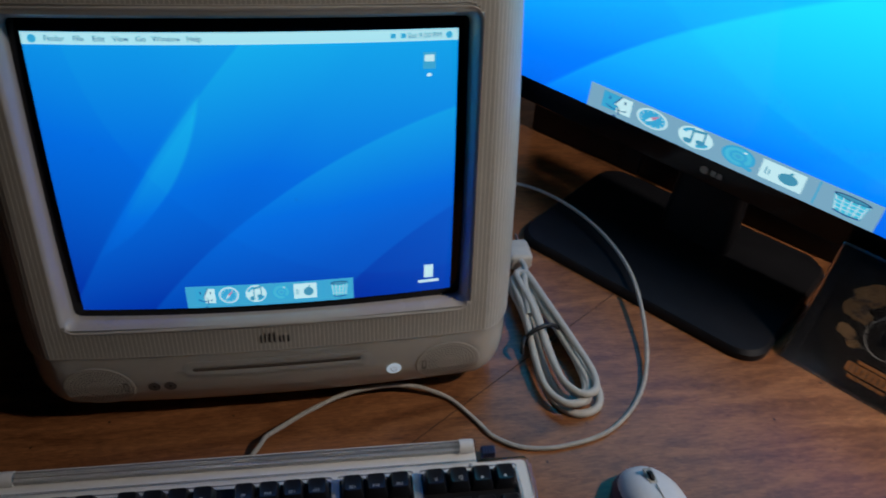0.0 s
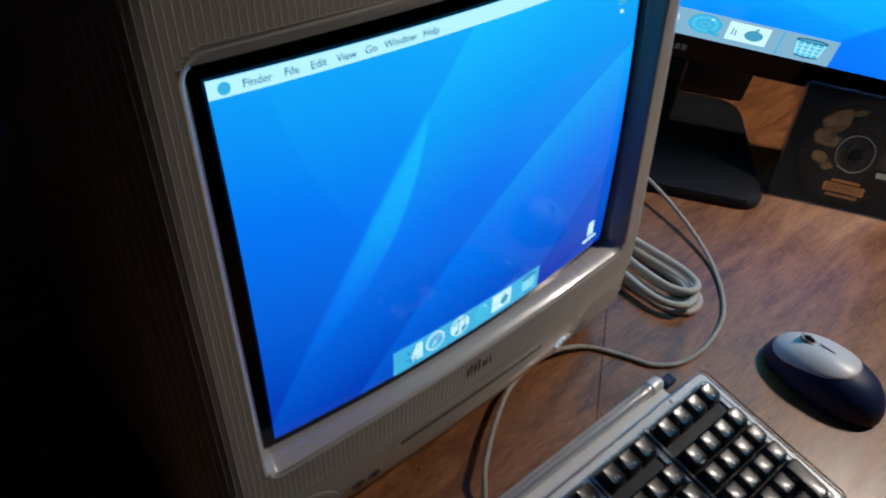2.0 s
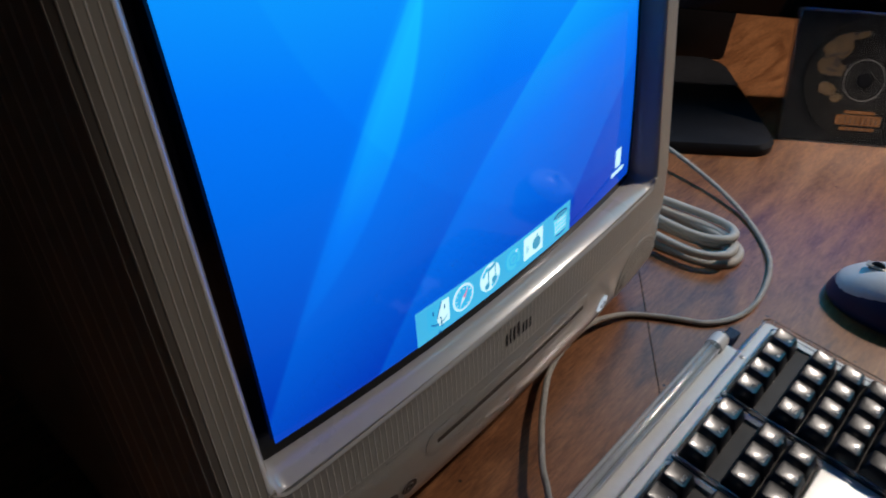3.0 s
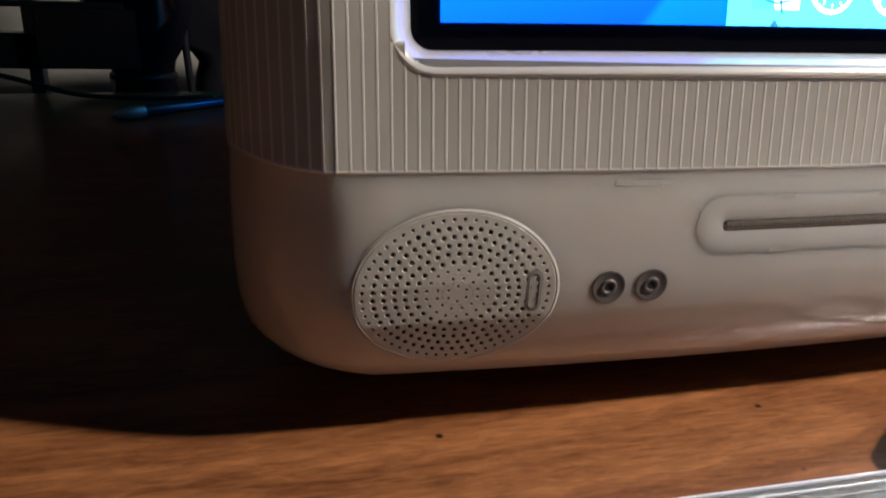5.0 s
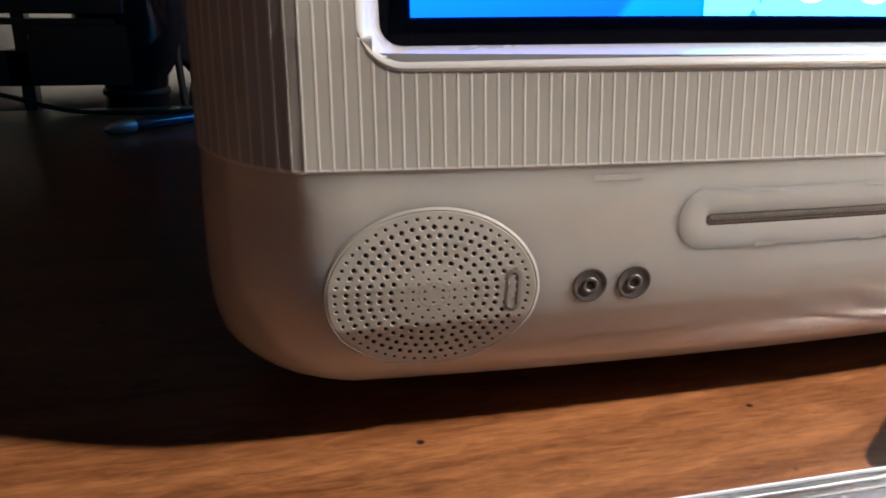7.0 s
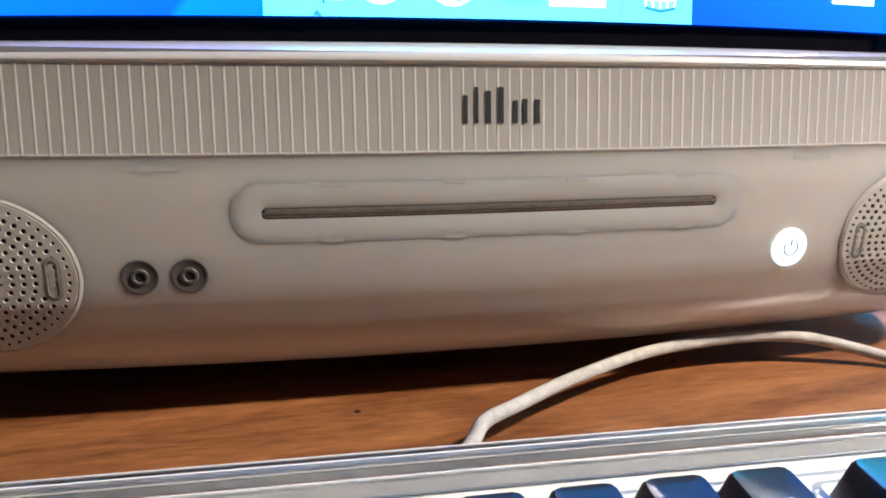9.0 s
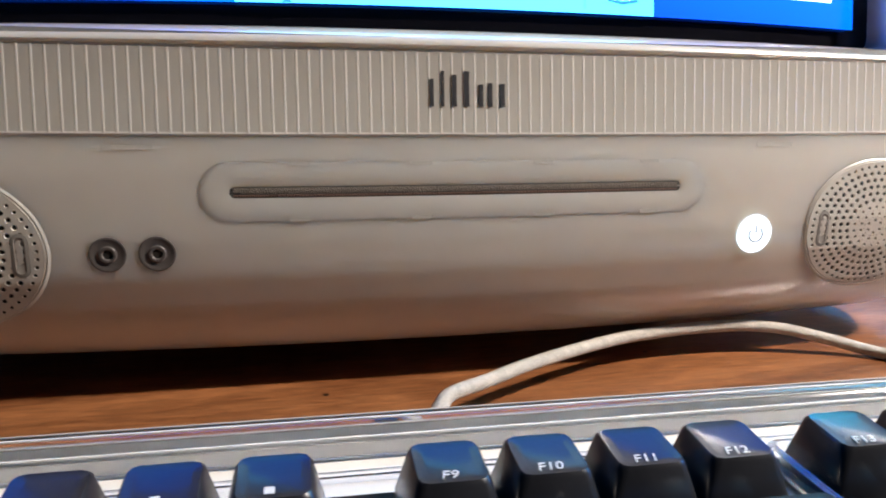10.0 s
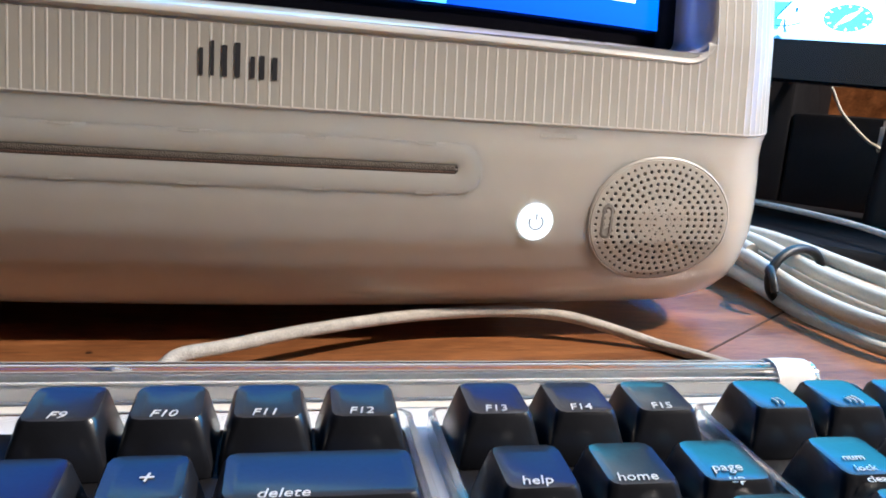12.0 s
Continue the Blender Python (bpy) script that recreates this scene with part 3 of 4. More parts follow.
def dock_icons(at, parent):
    """Six icons in a row; the dock is 1 high and 6.48 wide."""
    A, S = functools.partial(ink, at, parent), functools.partial(stroke, at, parent)
    # a square face, one half pale
    A("dock_icon", box_pts(0.36, 0.22, 1.10, 0.88), M_ICONB, 0.0004)
    A("icon_half", [(0.72, 0.22), (1.10, 0.22), (1.10, 0.88), (0.84, 0.88), (0.74, 0.66), (0.66, 0.48), (0.78, 0.46)], M_ICONW, 0.0006)
    S("icon_profile", [(0.84, 0.90), (0.74, 0.68), (0.66, 0.48), (0.79, 0.46), (0.80, 0.30), (0.83, 0.16)], 0.035, M_ICOND, 0.0008)
    S("icon_eye", [(0.54, 0.64), (0.54, 0.76)], 0.04, M_ICOND, 0.0008)
    S("icon_eye", [(0.93, 0.64), (0.93, 0.76)], 0.04, M_ICOND, 0.0008)
    S("icon_mouth", [(0.46, 0.40), (0.58, 0.33), (0.74, 0.30), (0.90, 0.33), (1.01, 0.40)], 0.035, M_ICOND, 0.0008)
    A("icon_pointer", [(0.66, 0.0), (0.80, 0.0), (0.73, 0.09)], M_ICOND, 0.0006)
    # a compass
    A("dock_icon", disc_pts(1.62, 0.55, 0.38), M_ICONW, 0.0004)
    A("icon_dial", disc_pts(1.62, 0.55, 0.32), M_ICONB, 0.0006)
    for k in range(12):
        c, q = math.cos(math.pi * k / 6), math.sin(math.pi * k / 6)
        S("dial_tick", [(1.62 + 0.24 * c, 0.55 + 0.24 * q), (1.62 + 0.29 * c, 0.55 + 0.29 * q)], 0.025, M_ICONW, 0.0008)
    A("icon_needle", [(1.46, 0.34), (1.66, 0.51), (1.58, 0.59)], M_ICONW, 0.0008)
    A("icon_needle", [(1.80, 0.78), (1.66, 0.51), (1.58, 0.59)], M_ICONR, 0.0008)
    # a disc with two notes
    A("dock_icon", disc_pts(2.66, 0.56, 0.40), M_ICONW, 0.0004)
    S("disc_shine", disc_pts(2.66, 0.56, 0.30, 8, 100, 160), 0.10, M_DOCK, 0.0005)
    S("disc_shine", disc_pts(2.66, 0.56, 0.30, 8, 280, 340), 0.10, M_DOCK, 0.0005)
    S("icon_note", [(2.58, 0.36), (2.58, 0.84), (2.86, 0.92), (2.86, 0.44)], 0.05, M_ICONG, 0.0007)
    S("icon_note", [(2.58, 0.80), (2.86, 0.88)], 0.09, M_ICONG, 0.0007)
    A("icon_note_head", disc_pts(2.51, 0.36, 0.10, 14), M_ICONG, 0.0009)
    A("icon_note_head", disc_pts(2.79, 0.44, 0.10, 14), M_ICONG, 0.0009)
    # a blue ring with a tail
    A("dock_icon", disc_pts(3.63, 0.57, 0.37), M_ICONB, 0.0004)
    S("icon_ring", disc_pts(3.63, 0.57, 0.25, 24, 0, 359), 0.09, M_ICONQ, 0.0006)
    A("icon_hole", disc_pts(3.63, 0.57, 0.12, 16), M_ICONQ, 0.0007)
    A("icon_hole", disc_pts(3.63, 0.57, 0.085, 16), M_DOCK, 0.0008)
    S("icon_tail", [(3.74, 0.40), (3.84, 0.28), (3.98, 0.24)], 0.12, M_ICONB, 0.0007)
    S("icon_glint", [(3.72, 0.76), (3.78, 0.82)], 0.05, M_ICONW, 0.0009)
    # a white card with a round grey mark
    A("dock_icon", box_pts(4.12, 0.20, 5.02, 0.90), M_ICONW, 0.0004)
    S("card_lines", [(4.24, 0.40), (4.24, 0.66)], 0.03, M_ICONG, 0.0006)
    S("card_lines", [(4.31, 0.40), (4.31, 0.60)], 0.03, M_ICONG, 0.0006)
    A("card_mark", disc_pts(4.70, 0.52, 0.20, 20), M_ICONG, 0.0006)
    S("card_mark", [(4.70, 0.72), (4.76, 0.80)], 0.06, M_ICONG, 0.0006)
    S("dock_line", [(5.28, 0.06), (5.28, 0.96)], 0.035, M_ICONB, 0.0005)
    # a wire bin
    A("dock_icon", [(5.66, 0.20), (6.18, 0.20), (6.26, 0.82), (5.58, 0.82)], M_ICONQ, 0.0004)
    A("bin_rim", [(5.92 + 0.36 * math.cos(k * math.pi / 10), 0.81 + 0.09 * math.sin(k * math.pi / 10)) for k in range(20)], M_ICOND, 0.0006)
    A("bin_mouth", [(5.92 + 0.30 * math.cos(k * math.pi / 10), 0.81 + 0.055 * math.sin(k * math.pi / 10)) for k in range(20)], M_ICONG, 0.0008)
    for k in range(5):
        S("bin_wire", [(5.68 + 0.12 * k, 0.22), (5.62 + 0.15 * k, 0.74)], 0.022, M_ICONW, 0.0007)
    for y in (0.34, 0.48, 0.62):
        S("bin_wire", [(5.66 - 0.05 * y, y), (6.18 + 0.05 * y, y)], 0.022, M_ICONW, 0.0007)
    S("bin_base", [(5.66, 0.22), (5.92, 0.17), (6.18, 0.22)], 0.05, M_ICOND, 0.0008)


def dock_place(x, y, lift):
    """A place in the dock of the tube's picture."""
    h = (D_S1 - D_S0) * DKV
    px, s = -D_W + 2 * D_W * DK0 + x * 2 * D_W * (DK1 - DK0) / 6.48, D_S0 + y * h
    return on_face(px, s, tube_n(px, s) + lift)


dock_icons(dock_place, screen)


# ribs: upright slats over the whole front, save where the bezel sits
def rib(x, z0, z1):
    """A sunken slat between two thin raised lines, closed at its ends. Colour, not relief, lights the lines."""
    n = max(2, int((z1 - z0) / 0.030) + 1)
    between = sorted([z0 + 0.0007 + (z1 - z0 - 0.0014) * k / n for k in range(1, n + 1)] + ([0.0965, 0.0985] if z0 < 0.09 and z1 > 0.1 else []))
    zz = [z0 - 0.0004, z0 + 0.0002, z0 + 0.0007] + between + [z1 - 0.0002, z1 + 0.0004]
    section = ((-1.65, 0.00010), (-1.42, 0.00010), (-1.28, 0.00004), (1.28, 0.00004), (1.42, 0.00010), (1.65, 0.00010))
    rows = []
    for i, z in enumerate(zz):
        end = i in (0, len(zz) - 1)
        rim = i in (1, len(zz) - 2)
        rows.append([rib_place(x + u * 0.001, z, -0.0004 if end else (0.00010 if rim else h)) for u, h in section])
    ob = part("rib", loft(rows, close=False), M_RIDGE_LIT, computer, "", 12)
    ob.data.materials.append(M_SLAT_SHADED)
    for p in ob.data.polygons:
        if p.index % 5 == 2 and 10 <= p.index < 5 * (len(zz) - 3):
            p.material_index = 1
    return ob


def rib_place(x, z, out):
    """On the front, or on the rounded corner at its sides."""
    w = half_width(z)
    rc = corner_r(z)
    xc = w - rc
    if abs(x) <= xc:
        return face(x, z, out + 0.0004)
    a = min((abs(x) - xc) / (rc * 1.10), radians(88))
    yc = front_y(z) + 0.19 * xc * xc
    y = yc + rc * 1.05 * (1 - math.cos(a)) + 0.010 * a / (math.pi / 2)
    o = out + 0.0004
    return Vector((math.copysign(xc + (rc + o) * math.sin(a), x), y - o * math.cos(a), z))


for k in range(-61, 62):
    x = k * 0.0033
    spans = [(0.0672, 0.0902), (0.3212, 0.357)] if abs(x) < 0.1575 else [(0.0672, 0.357)]
    into = abs(x) + 0.0016 - 0.146
    if abs(x) < 0.1575 and into > 0:  # the ends follow the bezel's rounded corners
        rise = 0.0115 - math.sqrt(max(0, 0.0115**2 - min(into, 0.0115) ** 2))
        spans = [(0.0672, 0.0902 + 0.92 * rise), (0.3212 - 0.92 * rise, 0.357)]
    for z0, z1 in spans:
        rib(x, z0, z1)


# speakers
def grille(cx, cz):
    rx, rz = 0.0270, 0.0215

    def place(u, v, out):
        x, z = cx + u, cz + v
        for _ in range(4):
            z = cz + v - smile(x, z)
        p = rib_place(x, z, out - 0.0004 + 0.00012)
        p.z = cz + v
        return p

    bm = bmesh.new()
    nring, hole = 9, 0.00080
    step = 1.0 / (nring + 0.9)
    for ring in range(1, nring + 1):
        r0, r1 = (ring - 0.5) * step, (ring + 0.5) * step
        cells = 6 * ring + (2 if ring > 5 else 0)
        for c in range(cells):
            a0, a1 = 2 * math.pi * c / cells, 2 * math.pi * (c + 1) / cells
            am, rm = (a0 + a1) / 2, (r0 + r1) / 2
            outer = [(r1, a0), (r1, am), (r1, a1), (rm, a1), (r0, a1), (r0, am), (r0, a0), (rm, a0)]
            po = [(rx * r * math.cos(a), rz * r * math.sin(a)) for r, a in outer]
            mid = (rx * rm * math.cos(am), rz * rm * math.sin(am))
            pi_, size = [], hole * (0.62 if ring < 4 else 0.72 if ring == nring else 1.0)
            for u, v in po:
                d = Vector((u - mid[0], v - mid[1]))
                d.normalize()
                pi_.append((mid[0] + size * d.x, mid[1] + size * d.y))
            vo = [bm.verts.new(place(u, v, 0.00030)) for u, v in po]
            vi = [bm.verts.new(place(u, v, 0.00030)) for u, v in pi_]
            vd = [bm.verts.new(place(mid[0] + (u - mid[0]) * 0.72, mid[1] + (v - mid[1]) * 0.80, 0.00007)) for u, v in pi_]
            for i in range(8):
                j = (i + 1) % 8
                bm.faces.new((vo[i], vo[j], vi[j], vi[i]))
                bm.faces.new((vi[i], vi[j], vd[j], vd[i]))
    # centre and rim
    ctr = [bm.verts.new(place(rx * 0.5 * step * math.cos(a), rz * 0.5 * step * math.sin(a), 0.00030)) for a in (2 * math.pi * k / 12 for k in range(12))]
    bm.faces.new(ctr)
    rim = []
    for r, o in (((nring + 0.5) * step, 0.00030), (0.980, 0.00030), (0.986, 0.00012), (0.994, 0.00012), (1.000, 0.00032), (1.010, 0.00026), (1.030, -0.0001)):
        rim.append([bm.verts.new(place(rx * r * math.cos(a), rz * r * math.sin(a), o)) for a in (2 * math.pi * k / 64 for k in range(64))])
    for a, b in zip(rim, rim[1:]):
        for i in range(64):
            j = (i + 1) % 64
            bm.faces.new((a[i], b[i], b[j], a[j]))
    bmesh.ops.recalc_face_normals(bm, faces=bm.faces)
    g = part("speaker_grille", bm, M_GRILLE, computer, "cream grille pierced with rings of small holes", 35)
    # a dark sheet just above the uncut shell paints the holes' shade
    back = bmesh.new()
    loft([[place(rx * r * math.cos(a), rz * r * math.sin(a), 0.00005) for a in (2 * math.pi * k / 40 for k in range(40))] for r in (0.96, 0.8, 0.6, 0.4, 0.2, 0.03)], True, False, True, back)
    part("grille_hole_shade", back, M_HOLE, g, "near-black sheet that paints the shade inside the holes", 0)
    sx = math.copysign(1, -cx)
    slot = [(sx * 0.0205 + px, 0.000 + pz) for px, pz in rounded(0.0026, 0.0098, 0.00125, 5)]
    bm = loft([[place(u, v, 0.00036) for u, v in [(sx * 0.0205 + px, pz) for px, pz in rounded(0.0044, 0.0118, 0.0021, 5)]], [place(u, v, 0.00046) for u, v in slot], [place(u * 0.9 + sx * 0.00205, v * 0.96, 0.00034) for u, v in slot]], True, False, True)
    part("slot_recess", bm, M_SLOT, g, "small grey oblong slot", 30)
    return g


grille(-0.1400, 0.0365)
grille(0.1400, 0.0371)


def on_front(x, z):
    """A pose on the front: x across, y up, z out."""
    p = face(x, z - smile(x, z))
    e = 0.002
    ty = (front_y(z + e) - front_y(z - e)) / (2 * e)
    zax = Vector((0.38 * x, -1, ty)).normalized()
    xax = Vector((0, 0, 1)).cross(zax).normalized()
    yax = zax.cross(xax)
    return Matrix((xax, yax, zax)).transposed().to_4x4(), p


def mount(x, z, out=0.0):
    r, p = on_front(x, z)
    return Matrix.Translation(p + r.to_3x3() @ Vector((0, 0, out))) @ r


for x in (-0.0983, -0.0858):
    j = part("headphone_jack", lathe([(0.0048, -0.0004), (0.0048, 0.0002), (0.0045, 0.0003), (0.0040, 0.00012), (0.0024, 0.00012), (0.0021, 0.0004), (0.0015, 0.0004), (0.0012, 0.0001), (0.0, 0.0001)], 28), M_JACK, computer, "round grey headphone jack", 40, mount(x, 0.0362))
    # dark disc painting the shade in the jack's opening
    part("jack_hole", lathe([(0.00118, 0.00014), (0.0, 0.00016)], 14), M_HOLE, j, "", 0)

# disc slot
rim0, rim1 = rounded(0.149, 0.0158, 0.0078, 8), rounded(0.1455, 0.0128, 0.0063, 8)
SLOT_Z = 0.0522


def wrap(x, z, out):
    return face(x, SLOT_Z + z - smile(x, SLOT_Z + z), out)


rim0, rim1 = densify(rim0), densify(rim1)
inner, deep = densify(rounded(0.1345, 0.0042, 0.0020, 8)), densify(rounded(0.1330, 0.0030, 0.0014, 8))
bm = loft([[wrap(x, z, -0.0005) for x, z in rim0], [wrap(x, z, 0.00016) for x, z in rim0], [wrap(x, z, 0.00030) for x, z in rim1], [wrap(x, z, 0.00030) for x, z in inner], [wrap(x, z, 0.00010) for x, z in deep]])
bmesh.ops.recalc_face_normals(bm, faces=bm.faces)
slot = part("disc_slot", bm, M_SHELL, computer, "raised oblong rim round the disc slot", 35)
for lip, (z, w, out) in {"upper": (0.00045, 0.00075, 0.00022), "lower": (-0.0009, 0.00035, 0.00016)}.items():
    rows = [[wrap(-0.0655 + 0.1310 * k / 24, z + dz * w, out + o) for k in range(25)] for dz, o in ((-1.0, -0.00008), (-0.4, 0.0), (0.4, 0.0), (1.0, -0.00008))]
    part("felt_lip", loft(rows, close=False), M_SHADE if lip == "upper" else M_FELT, slot, "brown felt lip of the slot", 60)
# dark band painting the shade in the slot, which is not cut through
bm = loft([[wrap(x, z, 0.0001) for x, z in deep]] * 1 + [[wrap(x * 0.999, z * 0.2, 0.0001) for x, z in deep]])
part("slot_gap_shade", bm, M_HOLE, slot, "", 0)
for x in (-0.048, -0.014, 0.022, 0.056):
    for z in (-0.0074, 0.0074):
        bm = box_bm((0.0060, 0.0010, 0.0001), (0, 0, 0))
        part("rim_tab", bm, M_MARK, slot, "", 0, mount(x, SLOT_Z + z, 0.00034))
for x in (-0.092, 0.1):
    part("latch_mark", box_bm((0.013, 0.0013, 0.00012), (0, 0, 0)), M_MARK, computer, "grey moulding mark below the ribs", 0, mount(x, 0.0640, 0.00006))

# power button
pb = part("power_button", lathe([(0.0062, -0.0003), (0.0062, 0.0003), (0.0058, 0.0006), (0.0035, 0.0008), (0.0, 0.0009)], 32), M_POWER, computer, "round power button glowing cool white", 60, mount(0.0938, 0.0364))
arc = [(0.0024 * math.sin(radians(a)), 0.0024 * math.cos(radians(a)), 0.0010) for a in range(38, 323, 19)]
part("power_mark", tube(arc, 0.00028, 6, sub=2), M_POWERMARK, pb, "grey ring and stroke mark", 40)
part("power_mark", tube([(0, 0.0007, 0.0010), (0, 0.0029, 0.0010)], 0.00028, 6, sub=2), M_POWERMARK, pb, "", 40)

# the maker's lettering, as plain dark bars
for x, w, h in ((-0.0102, 0.0011, 0.0076), (-0.0074, 0.0009, 0.0098), (-0.0044, 0.0014, 0.0088), (-0.0012, 0.0015, 0.0098), (0.0026, 0.0012, 0.0062), (0.0050, 0.0013, 0.0066), (0.0082, 0.0014, 0.0064)):
    part("badge_bar", box_bm((w, h, 0.0002), (0, h / 2, 0)), M_INK, computer, "dark printed badge bar", 0, mount(x * 1.12 + 0.0006, 0.0750, 0.00062))


# ---- keyboard ----
KB = pose(0.0005, 0.003, 0.0113, 1.9, 0, -1.5)
P = 0.01795
keyboard = thing("keyboard", "black-keyed keyboard in a clear and white plastic tray", "keyboard", KB)
KX0, KX1, KY0, KY1 = -0.2480, 0.1985, -0.2110, -0.0740
TOPZ = 0.0140
tray = [(KX0, KY0), (KX1, KY0), (KX1, KY1), (KX0, KY1)]
mid = ((KX0 + KX1) / 2, (KY0 + KY1) / 2)
KW, KD = KX1 - KX0, KY1 - KY0
part("tray", plate([(mid[0] + x, mid[1] + y) for x, y in rounded(KW - 0.006, KD - 0.004, 0.004)], 0.0066, TOPZ, bevel=0.001), M_TRAY, keyboard, "white tray under clear plastic", 30)
r0, r1 = rounded(KW, KD, 0.006), rounded(KW - 0.005, KD - 0.005, 0.004)
rim = [[(mid[0] + x, mid[1] + y, z) for x, y in pts] for pts, z in ((r1, 0.0066), (r0, 0.0060), (r0, 0.0150), (r1, 0.0160), (r1, 0.0142))]
part("clear_rim", loft(rim), M_CLEAR, keyboard, "clear acrylic rim", 30)
for x in (KX0 + 0.03, KX1 - 0.03):
    part("foot", box_bm((0.030, 0.014, 0.0050), (x, KY1 - 0.018, 0.0042), 0.0010), M_GREY, keyboard, "grey rear foot", 30)
    part("foot", box_bm((0.020, 0.008, 0.0020), (x, KY0 + 0.010, 0.0064), 0.0004), M_GREY, keyboard, "", 30)
# rear tube with end caps
bar = bmesh.new()
bmesh.ops.create_cone(bar, cap_ends=True, segments=20, radius1=0.0050, radius2=0.0050, depth=0.366)
part("rear_tube", bar, M_CLEAR, keyboard, "clear acrylic tube along the back", 40, pose(-0.027, -0.0610, 0.0151, 0, 90, 0))
part("tube_core", box_bm((0.364, 0.0072, 0.0014), (-0.027, -0.0610, 0.0122), 0.0004, 1), M_RAIL, keyboard, "", 0)
# opaque white strips inside, added for the bright bands seen through clear acrylic
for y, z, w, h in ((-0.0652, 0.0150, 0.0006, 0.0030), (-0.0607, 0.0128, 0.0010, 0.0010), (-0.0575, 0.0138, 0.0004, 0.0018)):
    part("tube_streak", box_bm((0.364, w, h), (-0.027, y, z), 0.0001, 1), M_TRAY, keyboard, "", 0)
part("tube_shelf", box_bm((0.366, 0.0140, 0.0085), (-0.027, -0.0686, 0.0080), 0.001), M_TRAY, keyboard, "", 0)
# thin pale and grey strips on the surface paint its highlights and dark reflections
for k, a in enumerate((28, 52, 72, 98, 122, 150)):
    part("tube_glint", box_bm((0.364, 0.0005, 0.0004), (-0.027, -0.0610 + 0.0050 * math.cos(radians(a)), 0.0151 + 0.0050 * math.sin(radians(a)))), M_TRAY if k % 2 else M_GREY, keyboard, "", 0)
for x in (0.149, -0.203):
    part("tube_cap", lathe([(0.0059, -0.006), (0.0061, 0.0), (0.0058, 0.005), (0.003, 0.0062), (0.0, 0.0063)], 20), M_TRAY, keyboard, "white end cap", 40, pose(x, -0.0610, 0.0150, 0, 90 if x > 0 else -90, 0))
part("socket_plug", box_bm((0.012, 0.008, 0.007), (0.167, -0.0640, 0.0095), 0.0012), M_NAVY, keyboard, "dark ribbed plug in the tube's end", 0)
for k in range(5):
    part("plug_rib", box_bm((0.0009, 0.0086, 0.0076), (0.1625 + 0.0022 * k, -0.0640, 0.0096), 0.0003, 1), M_BLUESTEEL, keyboard, "", 0)
for x in (0.150, -0.205):
    part("tray_screw", lathe([(0.0016, 0.0), (0.0016, 0.0006), (0.0006, 0.0009), (0.0, 0.0004)], 12), M_METAL, keyboard, "", 30, pose(x, -0.0785, TOPZ))


def key_bm(units_w, units_d=1.0):
    w, d = P * units_w - 0.0008, P * units_d - 0.0008
    tw, td = w - 0.0050, d - 0.0048
    rows = []
    for (a, b, r), z, dy in (((w, d, 0.0012), 0.0, 0), ((w, d, 0.0012), 0.0022, 0), ((tw + 0.0010, td + 0.0010, 0.0018), 0.0100, 0.0006), ((tw, td, 0.0018), 0.0107, 0.0006), ((tw - 0.003, td - 0.003, 0.0010), 0.0103, 0.0006)):
        rows.append([(x, y + dy, z + (0.06 * (y + dy) if z > 0.009 else 0)) for x, y in rounded(a, b, r, 2)])
    return loft(rows, True, False, True)


key_meshes, legend_meshes = {}, {}


def legend(words, size, shear=0.22):
    if (words, size) not in legend_meshes:
        me = text_mesh(words, size, shear)
        me.materials.append(M_LEGEND)
        legend_meshes[words, size] = me
    return legend_meshes[words, size]


def key(x, y, words="", uw=1.0, ud=1.0, size=0.0033, at=(-0.0006, -0.0032)):
    if (uw, ud) not in key_meshes:
        bm = key_bm(uw, ud)
        me = bpy.data.meshes.new("key")
        bm.normal_update()
        bm.to_mesh(me)
        bm.free()
        for p in me.polygons:
            p.use_smooth = True
        me.set_sharp_from_angle(angle=radians(40))
        me.materials.append(M_KEY)
        key_meshes[uw, ud] = me
    ob = new("key", key_meshes[uw, ud])
    ob.parent = keyboard
    ob.matrix_basis = pose(x, y, TOPZ + 0.0018)
    lines = words.split("|") if words else [None]
    for i, line in enumerate(lines):
        if line is None:
            if "bar" not in legend_meshes:
                bm = box_bm((0.0017, 0.0019, 0.0001))
                me = bpy.data.meshes.new("legend")
                bm.to_mesh(me)
                bm.free()
                me.materials.append(M_LEGEND)
                legend_meshes["bar"] = me
            lg = new("legend", legend_meshes["bar"])
        else:
            lg = new("legend", legend(line, size))
        lg.parent = ob
        off = at[1] + 0.0034 * ((len(lines) - 1) / 2 - i)
        lg.matrix_basis = pose(at[0], off, 0.01050 + 0.06 * off, 3.4, 0, 0)
    return ob


YF, YN = -0.0940, -0.1202
YROW = [YN - P * k for k in range(5)]
XR = 0.0382  # right edge of the main block
XL = XR - 15 * P
# function row
for i, w in enumerate(("F9", "F10", "F11", "F12")):
    key(XR - P * (3.5 - i), YF, w)
for g in (1, 2):
    for i in range(4):
        key(XR - P * (3.5 - i) - g * P * 4.667, YF)
key(XL + P / 2, YF)
for i, w in enumerate(("F13", "F14", "F15")):
    key(0.0560 + P * i, YF, w)
NP = 0.0183
NX = 0.1193
for i in range(4):
    key(NX + NP * i, YF, "" if i > 1 else " ")
# number row and letters
for i in range(11):
    key(XL + P * (i + 0.5), YROW[0])
key(XL + P * 11.5, YROW[0], "_")
key(XL + P * 12.5, YROW[0], "+", size=0.0046, at=(0, 0.001))
key(XR - P, YROW[0], "delete", 2.0, at=(-0.006, -0.0040))
key(XL + P * 0.75, YROW[1], "", 1.5)
for i in range(12):
    key(XL + P * (2 + i), YROW[1])
